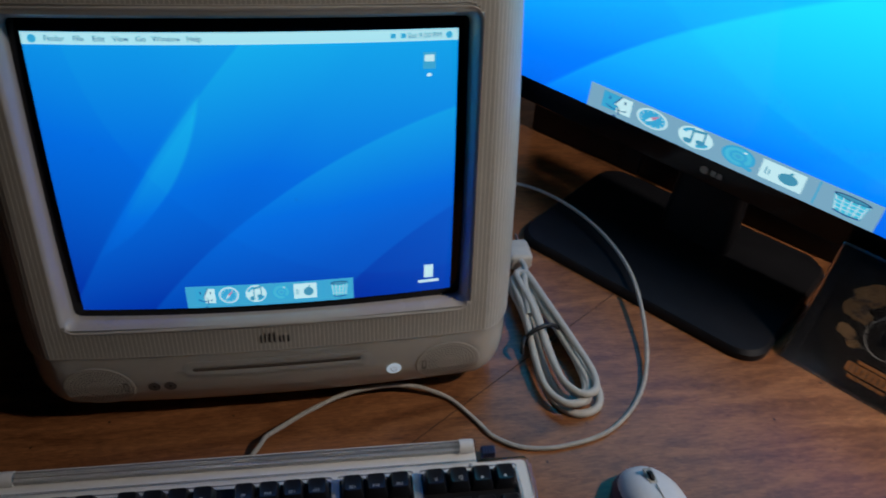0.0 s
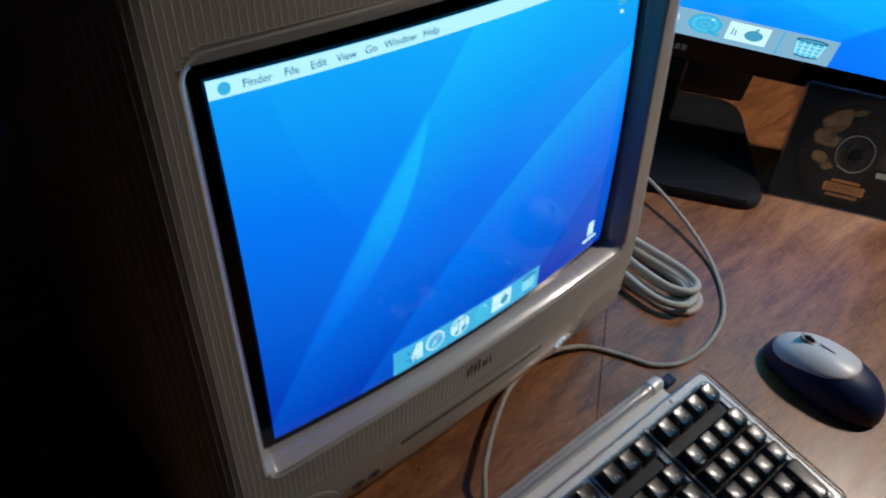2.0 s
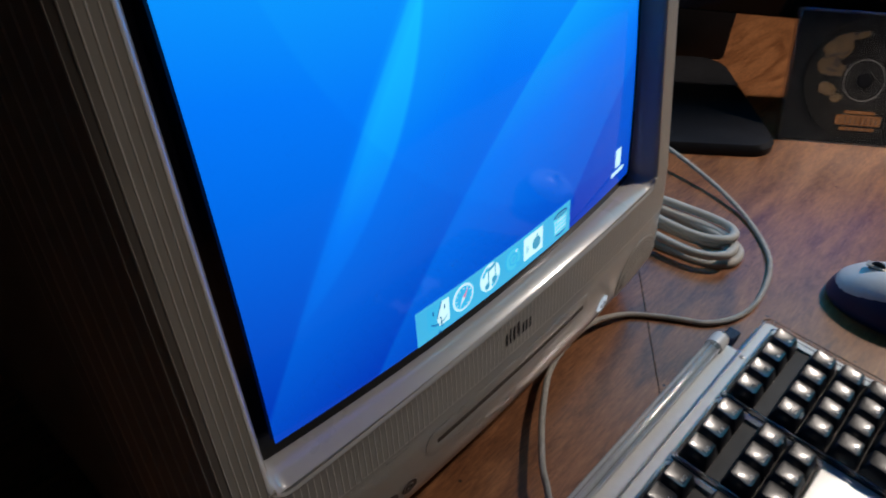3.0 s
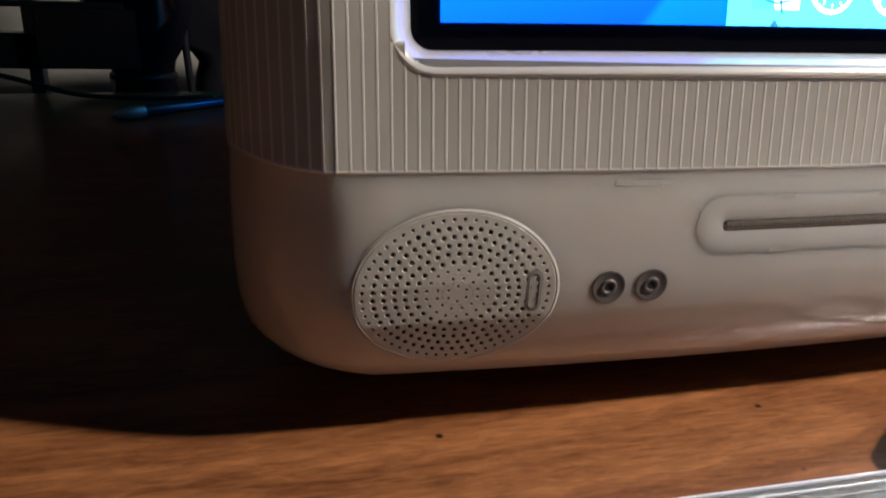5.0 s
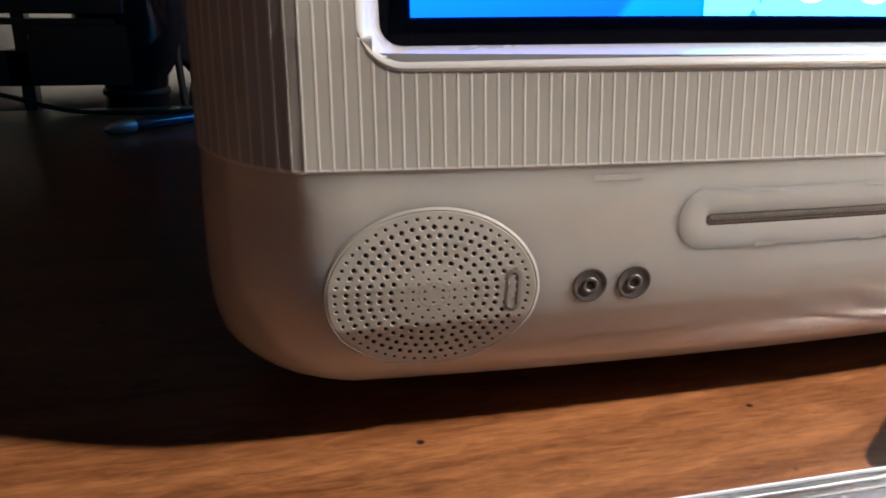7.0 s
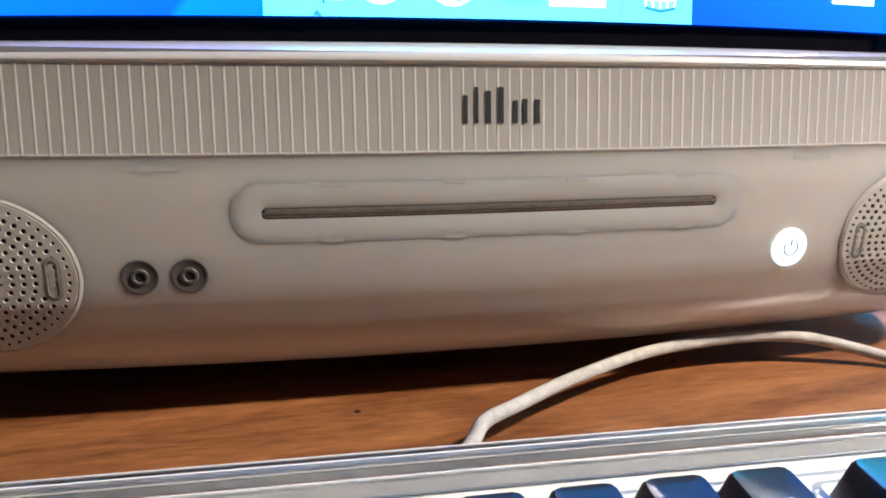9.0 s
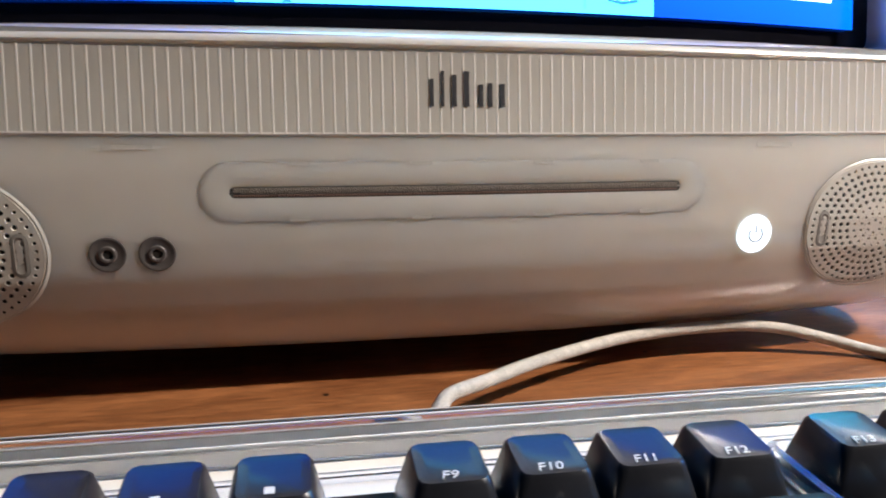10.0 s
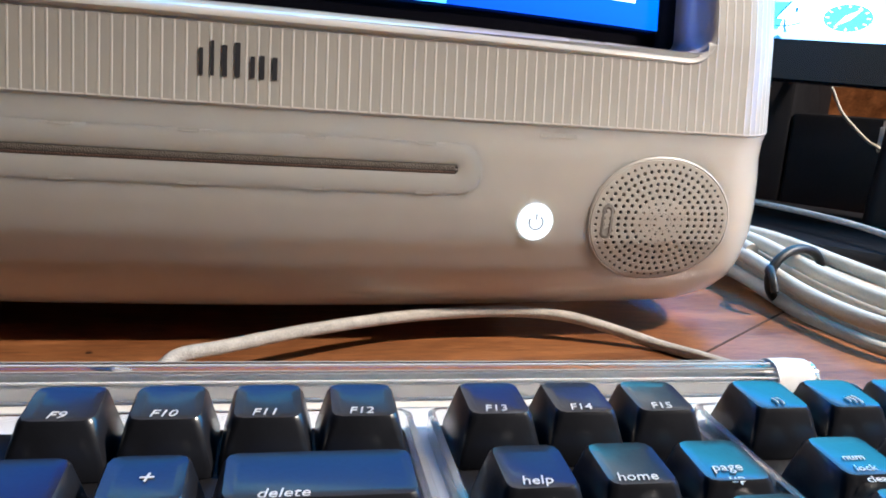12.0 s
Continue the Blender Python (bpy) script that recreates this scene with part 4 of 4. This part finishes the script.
key(XR - P * 0.75, YROW[1], "", 1.5)
key(XL + P * 0.875, YROW[2], "", 1.75)
for i in range(11):
    key(XL + P * (2.25 + i), YROW[2])
key(XR - P * 1.125, YROW[2], "", 2.25)
key(XL + P * 1.125, YROW[3], "", 2.25)
for i in range(10):
    key(XL + P * (2.75 + i), YROW[3])
key(XR - P * 1.375, YROW[3], "", 2.75)
x = XL
for u in (1.5, 1.25, 1.5, 6.5, 1.5, 1.25, 1.5):
    key(x + P * u / 2, YROW[4], "", u)
    x += P * u
# editing block and arrows
for i, w in enumerate(("help", "home", "page|up")):
    key(0.0560 + P * i, YROW[0], w)
for i in range(3):
    key(0.0560 + P * i, YROW[1])
    key(0.0560 + P * i, YROW[4])
key(0.0560 + P, YROW[3])
# number pad
for r in range(4):
    for c in range(4):
        if r == 3 and c == 3:
            continue
        key(NX + NP * c, YROW[r], "num|lock|clear" if r == 0 and c == 0 else "", size=0.0027)
key(NX + NP * 0.5, YROW[4], "", 2.0)
key(NX + NP * 2, YROW[4])
key(NX + NP * 3, YROW[4] + P / 2, "", 1.0, 2.0)
# loudness signs on the first two pad keys
for k, n in ((0, 1), (1, 2)):
    for i in range(n + 1):
        part("loudness_sign", tube([(-0.0006 + 0.0013 * i, -0.0012 - 0.0004 * i, 0), (-0.0001 + 0.0013 * i, 0, 0), (-0.0006 + 0.0013 * i, 0.0012 + 0.0004 * i, 0)], 0.00022, 5, sub=2), M_LEGEND, keyboard, "", 0, pose(NX + NP * k, YF - 0.0024, TOPZ + 0.0123))
# clear ridges round the key blocks
blocks = [(XL - 0.0016, XR + 0.0012, YF + P / 2 + 0.001, YROW[4] - P / 2 - 0.001), (0.0560 - P / 2 - 0.0012, 0.0560 + 2.5 * P + 0.0012, YF + P / 2 + 0.001, YROW[1] - P / 2 - 0.001), (NX - NP / 2 - 0.0012, NX + 3.5 * NP + 0.0012, YF + P / 2 + 0.001, YROW[4] - P / 2 - 0.001)]
for x0, x1, y1, y0 in blocks:
    cx, cy, w, d = (x0 + x1) / 2, (y0 + y1) / 2, x1 - x0, y1 - y0
    o, i_ = rounded(w + 0.003, d + 0.003, 0.003, 4), rounded(w, d, 0.002, 4)
    bm = loft([[(cx + x, cy + y, z) for x, y in pts] for pts, z in ((o, TOPZ), (o, TOPZ + 0.0050), (i_, TOPZ + 0.0054), (i_, TOPZ))])
    part("block_ridge", bm, M_CLEAR, keyboard, "clear ridge round a block of keys", 30)
    part("key_well", plate([(cx + x, cy + y) for x, y in i_], TOPZ, TOPZ + 0.0016), M_BLACK, keyboard, "", 0)

# ---- mouse ----
mouse = thing("mouse", "navy computer mouse with a white top plate", "mouse", pose(0.2825, -0.1470, DESK, 0, 0, 5.0))


def mouse_z(x, y):
    rr = min(1.0, (abs(x / 0.0295) ** 2.3 + abs(y / 0.0525) ** 2.3) ** (1 / 2.3))
    return 0.0355 * (1 - rr**3.0) ** 0.45 * (1 - 0.10 * (y / 0.05 + 0.2) ** 2)


def egg(w, l, n=32):
    return [(w / 2 * math.copysign(abs(math.cos(a)) ** 0.87, math.cos(a)), l / 2 * math.copysign(abs(math.sin(a)) ** 0.87, math.sin(a))) for a in (2 * math.pi * k / n for k in range(n))]


rows = [[(x * 0.93, y * 0.95, 0.0006) for x, y in egg(0.059, 0.105)], [(x, y, 0.004) for x, y in egg(0.0585, 0.1045)]]
for k in (0.995, 0.975, 0.94, 0.88, 0.78, 0.64, 0.46, 0.26, 0.08):
    rows.append([(x, y, max(0.005, mouse_z(x, y))) for x, y in egg(0.059 * k, 0.105 * k)])
part("body", loft(rows, True, True, True), M_NAVY, mouse, "matt navy plastic body", 60)
rows = []
for k, lift in ((1.0, -0.001), (0.99, 0.0008), (0.93, 0.0013), (0.75, 0.0016), (0.5, 0.0018), (0.25, 0.0019), (0.06, 0.0019)):
    rows.append([(x, y + 0.0155, mouse_z(x, y + 0.0155) + lift) for x, y in egg(0.0470 * k, 0.0670 * k)])
part("top_plate", loft(rows, True, False, True), M_PALE, mouse, "white top plate", 60)
part("scroll_well", box_bm((0.0072, 0.0150, 0.002), (0, 0.027, 0.0342), 0.0009), M_GREY, mouse, "grey oval round the wheel", 30, pose(0, 0, 0, 0, 0, 0))
part("scroll_wheel", lathe([(0.0048, -0.0018), (0.0055, -0.001), (0.0055, 0.001), (0.0048, 0.0018)], 20), M_BLACK, mouse, "dark scroll wheel", 30, pose(0, 0.027, 0.0325, 0, 90, 0))
part("button_split", box_bm((0.0005, 0.014, 0.0010), (0, 0.0120, 0.0372)), M_GREY, mouse, "", 0)

# ---- cords ----
cord = thing("keyboard_cable", "pale braided cable arching from the keyboard and looping over the desk", "cable")
part("cable", tube([(-0.0275, -0.051, 0.014), (-0.0235, -0.0455, 0.0170), (-0.0175, -0.0385, 0.0200), (-0.013, -0.033, 0.022), (-0.002, -0.0245, 0.0212), (0.022, -0.0085, 0.0205), (0.0555, 0.008, 0.0196), (0.089, 0.0125, 0.02), (0.112, 0.011, 0.019), (0.13, 0.006, 0.0155), (0.1446, -0.0015, 0.0122), (0.1555, -0.0155, 0.0122), (0.1659, -0.0316, 0.0122), (0.1757, -0.0466, 0.0122), (0.1985, -0.0602, 0.0122), (0.2327, -0.0627, 0.0122), (0.2773, -0.0513, 0.0122), (0.3156, -0.0189, 0.0122), (0.339, 0.025, 0.018), (0.3535, 0.085, 0.027), (0.358, 0.14, 0.0315), (0.348, 0.2, 0.033), (0.322, 0.258, 0.033), (0.28, 0.305, 0.03), (0.19, 0.34, 0.03)], 0.0020, 10), M_BRAID, cord, "", 60)
part("sleeve", tube([(0.252, 0.318, 0.029), (0.235, 0.325, 0.029)], 0.0032, 10, sub=3), M_CORD, cord, "", 60)

bundle = thing("power_cord_bundle", "grey-white power cord folded in loops and tied", "cord", pose(0.003, 0.0115, DESK) @ Matrix.Diagonal((1.0, 1.12, 1.0, 1.0)))


def loop(a, b, w, z, r=0.0034):
    """One long flat loop of cord from a to b."""
    a, b = Vector((*a, z)), Vector((*b, z))
    way = (b - a).normalized()
    side = Vector((-way.y, way.x, 0))
    pts = []
    for t, s in ((0.02, 0.4), (0.30, 0.52), (0.62, 0.9), (0.85, 1.0), (0.97, 0.6), (1.0, 0.0), (0.97, -0.6), (0.85, -1.0), (0.62, -0.9), (0.30, -0.52), (0.02, -0.4), (-0.02, 0.0), (0.02, 0.4)):
        pts.append(a + (b - a) * t + side * w * s + Vector((0, 0, 0.004 * math.sin(5 * t + 40 * w))))
    return part("cord_loop", tube(pts, r, 10, sub=5), M_CORD, bundle, "", 60)


for k, (a, b, w, z) in enumerate((
    ((0.236, 0.115), (0.2600, -0.038), 0.0230, 0.0045),
    ((0.240, 0.118), (0.2560, -0.030), 0.0165, 0.0085),
    ((0.236, 0.110), (0.2500, -0.035), 0.0200, 0.0150),
    ((0.243, 0.122), (0.2580, -0.024), 0.0105, 0.0135),
    ((0.238, 0.112), (0.2620, -0.030), 0.0155, 0.0205),
)):
    loop(a, b, w, z)
part("cord_end", tube([(0.232, 0.06, 0.020), (0.238, 0.10, 0.024), (0.246, 0.125, 0.018), (0.244, 0.15, 0.014)], 0.0034, 10), M_CORD, bundle, "", 60)
part("plug", box_bm((0.026, 0.030, 0.020), (0.246, 0.152, 0.012), 0.005, 3), M_CORD, bundle, "pale moulded plug", 40)
for k in range(2):
    part("plug_pin", box_bm((0.0015, 0.016, 0.006), (0.242 + 0.009 * k, 0.174, 0.012), 0.0004, 1), M_METAL, bundle, "", 0)
tie = [(0.2405 + 0.0175 * math.cos(a) * 0.98, 0.040 + 0.004 * math.cos(a), 0.0135 + 0.0128 * math.sin(a)) for a in (2 * math.pi * k / 16 for k in range(17))]
part("wire_tie", tube(tie, 0.0021, 8, sub=3), M_TIE, bundle, "black twisted tie round the cord", 60)
part("tie_twist", tube([(0.224, 0.038, 0.016), (0.2195, 0.032, 0.019), (0.2165, 0.026, 0.016), (0.2160, 0.023, 0.011)], 0.0017, 8, sub=4), M_TIE, bundle, "", 60)

# ---- flat monitor ----
YAW = -50.0
MON = Matrix.Translation((0.439, 0.165, 0)) @ pose(0, 0, 0, 0, 0, YAW)  # x along the panel, -y towards the viewer
monitor = thing("flat_monitor", "wide black flat monitor with a lit blue desktop", "monitor", MON)
MW, MH, MZ = 0.694, 0.390, 0.1425
ROLL = pose(0, 0, MZ, 0, 1.9, 0) @ pose(0, 0, -MZ)  # the panel hangs a little lower at one end
part("casing", box_bm((MW + 0.022, 0.030, MH + 0.040), (0, 0.019, MZ + MH / 2 - 0.009), 0.004), M_GLOSSBLACK, monitor, "glossy black casing", 30, ROLL)
frame_bm = loft([[(x, y, MZ + MH / 2 - 0.009 + z) for x, z in rounded(w, h, 0.003, 2)] for w, h, y in ((MW + 0.022, MH + 0.040, 0.006), (MW + 0.022, MH + 0.040, 0.001), (MW + 0.018, MH + 0.036, -0.001))], True, False, True)
part("front_panel", frame_bm, M_GLOSSBLACK, monitor, "glossy black front frame", 30, ROLL)
bm = bmesh.new()
lay = bm.loops.layers.uv.new("UVMap")
f = bm.faces.new([bm.verts.new((sx * MW / 2, -0.0016, MZ + h)) for sx, h in ((-1, 0), (1, 0), (1, MH), (-1, MH))])
for lp, uv in zip(f.loops, ((0, 0), (1.36, 0), (1.36, 1), (0, 1))):
    lp[lay].uv = uv
panel = part("panel", bm, M_PIC2, monitor, "lit blue desktop picture", 0, ROLL)


def panel_piece(name, u0, u1, v0, v1, material, lift=0.0003, label=""):
    bm = bmesh.new()
    bm.faces.new([bm.verts.new((-MW / 2 + MW * u, -0.0016 - lift, MZ + MH * v)) for u, v in ((u0, v0), (u1, v0), (u1, v1), (u0, v1))])
    return part(name, bm, material, panel, label, 0)


panel_piece("dock", DK0, DK1, 0.0, 0.072, M_MENU2, 0.0003, "pale blue dock with a row of icons")
dock_icons(lambda x, y, lift: Vector((-MW / 2 + MW * (DK0 + x * (DK1 - DK0) / 6.48), -0.0016 - lift, MZ + MH * 0.072 * y)), panel)
part("badge", lathe([(0.0042, 0.0), (0.0042, 0.0002), (0.0, 0.0003)], 20), M_GREY, monitor, "dim grey maker's mark", 0, ROLL @ pose(-0.010, -0.0012, MZ - 0.014, 90, 0, 0))
for k in range(2):
    part("badge", box_bm((0.005, 0.0002, 0.006), (0.000 + 0.007 * k, -0.0012, MZ - 0.014)), M_GREY, monitor, "", 0, ROLL)
base_pts = [(x - 0.019, y + 0.001) for x, y in rounded(0.290, 0.205, 0.028, 8)]
part("stand_base", plate(base_pts, DESK, DESK + 0.011, bevel=0.004), M_BLACK, monitor, "flat black stand plate with rounded corners", 40)
neck = [[(x - 0.01, 0.044 + y + 0.012 * t, DESK + 0.009 + 0.21 * t) for x, y in rounded(0.085 - 0.02 * t, 0.032, 0.010, 4)] for t in (0.0, 0.15, 0.5, 1.0)]
part("neck", loft(neck, True, True, True), M_BLACK, monitor, "black stand neck", 40)

# black box added to darken the gap; its step stands for shadow on the desk
crate = thing("black_box", "added black box that darkens the shaded gap behind the monitor stand", "box", MON @ pose(0, 0, DESK))
part("body", box_bm((0.170, 0.16, 0.1212), (-0.2150, 0.200, 0.0606), 0.004), M_BLACK, crate, "", 30)
part("step", box_bm((0.2650, 0.158, 0.0866), (0.0025, 0.200, 0.0433), 0.004), M_BLACK, crate, "", 30)

lead = thing("monitor_cable", "thin grey cable hanging behind the monitor stand", "cable", MON)
part("cable", tube([(-0.112, 0.118, 0.150), (-0.106, 0.112, 0.128), (-0.098, 0.110, 0.113), (-0.090, 0.109, 0.099), (-0.078, 0.108, 0.087), (-0.066, 0.107, 0.077), (-0.057, 0.106, 0.072), (-0.030, 0.110, 0.045), (0.0, 0.1185, DESK + 0.0013)], 0.0013, 8), M_GREY, lead, "", 60)
part("plug", box_bm((0.012, 0.010, 0.020), (-0.0545, 0.112, 0.080), 0.0012), M_CORD, lead, "pale plug with a metal collar", 30)
part("collar", box_bm((0.009, 0.008, 0.005), (-0.0545, 0.112, 0.0925), 0.0006, 1), M_METAL, lead, "", 30)

# ---- disc case leaning on the monitor ----
ca, cb, ct = Vector((0.4747, 0.0184, DESK + 0.0012)), Vector((0.5527, -0.0850, DESK + 0.0012)), Vector((0.5077, 0.0590, 0.1314))
cx = (cb - ca).normalized()
cz = (ct - ca) - cx * (ct - ca).dot(cx)
cz.normalize()
cy = cz.cross(cx)
CASE = Matrix.Translation(ca) @ Matrix((cx, cy, cz)).transposed().to_4x4()
case = thing("disc_case", "clear disc case with a dark printed disc, leaning upright", "disc case", CASE)
CW, CH = 0.1345, 0.1260
part("tray", box_bm((CW - 0.004, 0.0042, CH - 0.003), (CW / 2, 0.0060, CH / 2), 0.0005, 1), M_BLACK, case, "black inner tray", 0)
part("lid", box_bm((CW, 0.0014, CH), (CW / 2, 0.0007, CH / 2), 0.0004, 1), M_LID, case, "clear scratched lid", 0).visible_shadow = False
for z in (0.0012, CH - 0.0012):
    part("case_edge", box_bm((CW, 0.0090, 0.0016), (CW / 2, 0.0052, z), 0.0004, 1), M_CLEAR, case, "", 0)
for x in (0.0, CW):
    part("case_edge", box_bm((0.0014, 0.0090, CH), (x, 0.0052, CH / 2), 0.0004, 1), M_CLEAR, case, "", 0)
part("hinge_strip", box_bm((0.0100, 0.0012, CH - 0.004), (0.0070, 0.0030, CH / 2), 0.0003, 1), M_BLACK, case, "", 0)
DCX, DCZ = 0.0730, 0.0625
disc_p = [(0.0580, 0.0), (0.0580, 0.0012), (0.0200, 0.0012), (0.0195, 0.0010), (0.0075, 0.0010), (0.0075, 0.0)]
face_out = pose(DCX, 0.0036, DCZ, 90, 0, 0)
disc = part("disc", lathe(disc_p, 56), M_DISC, case, "dark printed disc", 30, face_out)
part("disc_ring", tube([(0.0198 * math.cos(a), 0.0198 * math.sin(a), 0.0012) for a in (math.pi * k / 12 for k in range(25))], 0.0003, 6, sub=3), M_MARK, disc, "", 40)
part("disc_hub", lathe([(0.0072, 0.0), (0.0072, 0.0022), (0.0050, 0.0026), (0.0, 0.0022)], 24), M_BLACK, disc, "", 40)
rng = random.Random(11)


def blot(x, y, rx, ry, turn, n=22, rough=0.22):
    """A ragged patch of print."""
    pts = []
    for k in range(n):
        a = 2 * math.pi * k / n
        q = 1 + rough * (rng.random() - 0.5) * 2
        u, v = rx * q * math.cos(a), ry * q * math.sin(a)
        c, z = math.cos(radians(turn)), math.sin(radians(turn))
        pts.append((x + c * u - z * v, y + z * u + c * v))
    return pts


for x, y, rx, ry, turn in ((-0.030, 0.030, 0.017, 0.010, 35), (-0.038, 0.013, 0.010, 0.009, 60), (-0.029, 0.008, 0.009, 0.006, 10), (-0.034, -0.010, 0.010, 0.006, -20), (-0.024, -0.018, 0.006, 0.004, 15), (-0.010, 0.042, 0.008, 0.003, 20)):
    part("disc_print", plate(blot(x, y, rx, ry, turn), 0.0012, 0.0014), M_ART, disc, "blotchy brown printed shape", 0)
for x, y, rx, ry, turn in ((-0.034, 0.022, 0.007, 0.0018, 20), (-0.024, 0.024, 0.005, 0.0015, 40), (-0.033, 0.008, 0.006, 0.0014, -15), (-0.030, 0.015, 0.003, 0.005, 10)):
    part("disc_print", plate(blot(x, y, rx, ry, turn, 14), 0.0013, 0.0016), M_DARKPRINT, disc, "", 0)
for w, h, y in ((0.044, 0.0095, -0.0385), (0.030, 0.0030, -0.0308), (0.034, 0.0030, -0.0470)):
    part("disc_print", box_bm((w, h, 0.0002), (0.002, y, 0.0014)), M_ORANGE, disc, "orange printed title bar", 0)
for k in range(8):
    part("disc_print", box_bm((0.0014, 0.0068, 0.0002), (-0.0155 + 0.005 * k, -0.0385, 0.0017)), M_DARKPRINT, disc, "", 0)
for k in range(4):
    part("disc_print", box_bm((0.0020, 0.0022, 0.0002), (-0.0070 + 0.006 * k, -0.0470, 0.0017)), M_DARKPRINT, disc, "", 0)
part("disc_print", box_bm((0.0190, 0.0080, 0.0002), (0.0385, 0.0180, 0.0014)), M_ORANGE, disc, "small orange printed bar", 0)
for k in range(6):
    part("disc_print", box_bm((0.0240, 0.0012, 0.0002), (0.038, 0.006 - 0.0028 * k, 0.0014)), M_DARKPRINT, disc, "", 0)
part("disc_print", box_bm((0.0190, 0.0060, 0.0002), (0.038, -0.0165, 0.0014)), M_GREY, disc, "", 0)

# ---- behind the desk, beside the computer ----
rack = thing("wooden_rack", "dark-stained wooden rack with cut-out slots behind the desk", "rack", pose(0, 0.668, 0))
part("rail", box_bm((0.60, 0.020, 0.034), (-0.680, 0, 0.0430), 0.001), M_DARKWOOD, rack, smooth=0)
part("rail", box_bm((0.66, 0.020, 0.0060), (-0.630, 0, 0.0868), 0.001), M_DARKWOOD, rack, smooth=0)
part("rail", box_bm((0.70, 0.020, 0.80), (-0.640, 0, 0.4940), 0.002), M_DARKWOOD, rack, smooth=0)
bm = plate([(-0.3775, 0.026), (-0.290, 0.026), (-0.290, 0.0836), (-0.3860, 0.0836), (-0.3800, 0.0790), (-0.3775, 0.0718), (-0.3800, 0.0645), (-0.3860, 0.0600), (-0.40, 0.0600), (-0.40, 0.026)], -0.010, 0.010)
part("board", bm, M_DARKWOOD, rack, "dark board with a rounded cut-out", 0, pose(0, 0, 0, 90, 0, 0))
for x in (-0.3855, -0.90):
    part("upright", box_bm((0.012, 0.022, 1.10), (x, 0.002, -0.200), 0.001), M_DARKWOOD, rack, smooth=0)

jar = thing("black_lamp_base", "black shiny waisted lamp base behind the desk", "lamp", pose(-0.293, 0.720, -0.74))
part("stem", lathe([(0.040, 0.0), (0.040, 0.70), (0.035, 0.730), (0.0315, 0.752), (0.034, 0.768), (0.046, 0.786), (0.055, 0.82), (0.055, 0.92), (0.03, 1.0), (0.0, 1.02)], 28), M_GLOSSBLACK, jar, "glossy black turned body", 50)
part("collar", lathe([(0.0315, 0.747), (0.0350, 0.750), (0.0350, 0.754), (0.0315, 0.757)], 28), M_BLACK, jar, "dull black collar at the waist", 50)
bag = thing("black_bag", "soft black bag behind the desk", "bag", pose(-0.170, 0.75, -0.74))
rows = []
for z, w in ((0.0, 0.13), (0.3, 0.14), (0.70, 0.142), (0.745, 0.148), (0.765, 0.140), (0.776, 0.152), (0.786, 0.190), (0.85, 0.20), (1.05, 0.20), (1.12, 0.12)):
    rows.append([(x + 0.004 * math.sin(60 * z + 3 * y), y, z) for x, y in rounded(w, 0.07, 0.025, 4)])
part("body", loft(rows, True, True, True), M_BLACK, bag, "", 50)
part("strap", tube([(-0.072, -0.03, 0.70), (-0.078, -0.040, 0.82), (-0.07, -0.04, 0.96)], 0.004, 8), M_BLACK, bag, "", 50)

pen = thing("pen", "dark blue shiny pen lying on the desk", "pen", Matrix.Translation((-0.2315, 0.5095, DESK + 0.0058)) @ pose(0, 0, 0, 0, 0, 38))
bm = lathe([(0.0, -0.06), (0.0034, -0.058), (0.0046, -0.05), (0.0050, 0.085), (0.0040, 0.092), (0.0, 0.093)], 16)
part("barrel", bm, M_BLUESTEEL, pen, "dark blue barrel", 40, pose(0.0, 0, 0, 0, 90, 0))
part("tip", lathe([(0.0056, -0.010), (0.0058, 0.0), (0.0040, 0.012), (0.0012, 0.016)], 14), M_METAL, pen, "dull metal tip", 40, pose(-0.058, 0, 0, 0, -90, 0))
wire = part("desk_wire", tube([(-0.4944, 0.5823, 0.0515), (-0.416, 0.5851, 0.034), (-0.3791, 0.5851, 0.0248), (-0.3468, 0.5823, 0.0155), (-0.3192, 0.5777, 0.0122), (-0.273, 0.5685, 0.0122), (-0.2177, 0.5703, 0.0122)], 0.0022, 8), M_TIE, None, "", 60)
tagged(wire, "thin black wire lying along the desk's back edge", "wire")

# ---- hanging lamp ----
lamp = thing("hanging_lamp", "dark hanging lamp with a small bright bulb", "lamp", pose(*LAMP))
part("shade", lathe([(0.012, 0.06), (0.03, 0.055), (0.085, 0.0), (0.0835, 0.0), (0.028, 0.052)], 28), M_SHADELAMP, lamp, "dark metal shade", 50)
part("bulb", lathe([(0.0, -0.03), (0.02, -0.022), (0.026, -0.006), (0.018, 0.016), (0.010, 0.04)], 16), M_BULB, lamp, "bright bulb", 60)
part("cable", tube([(0, 0, 0.055), (0, 0, 1.72 - LAMP[2])], 0.003, 6), M_TIE, lamp, "", 60)
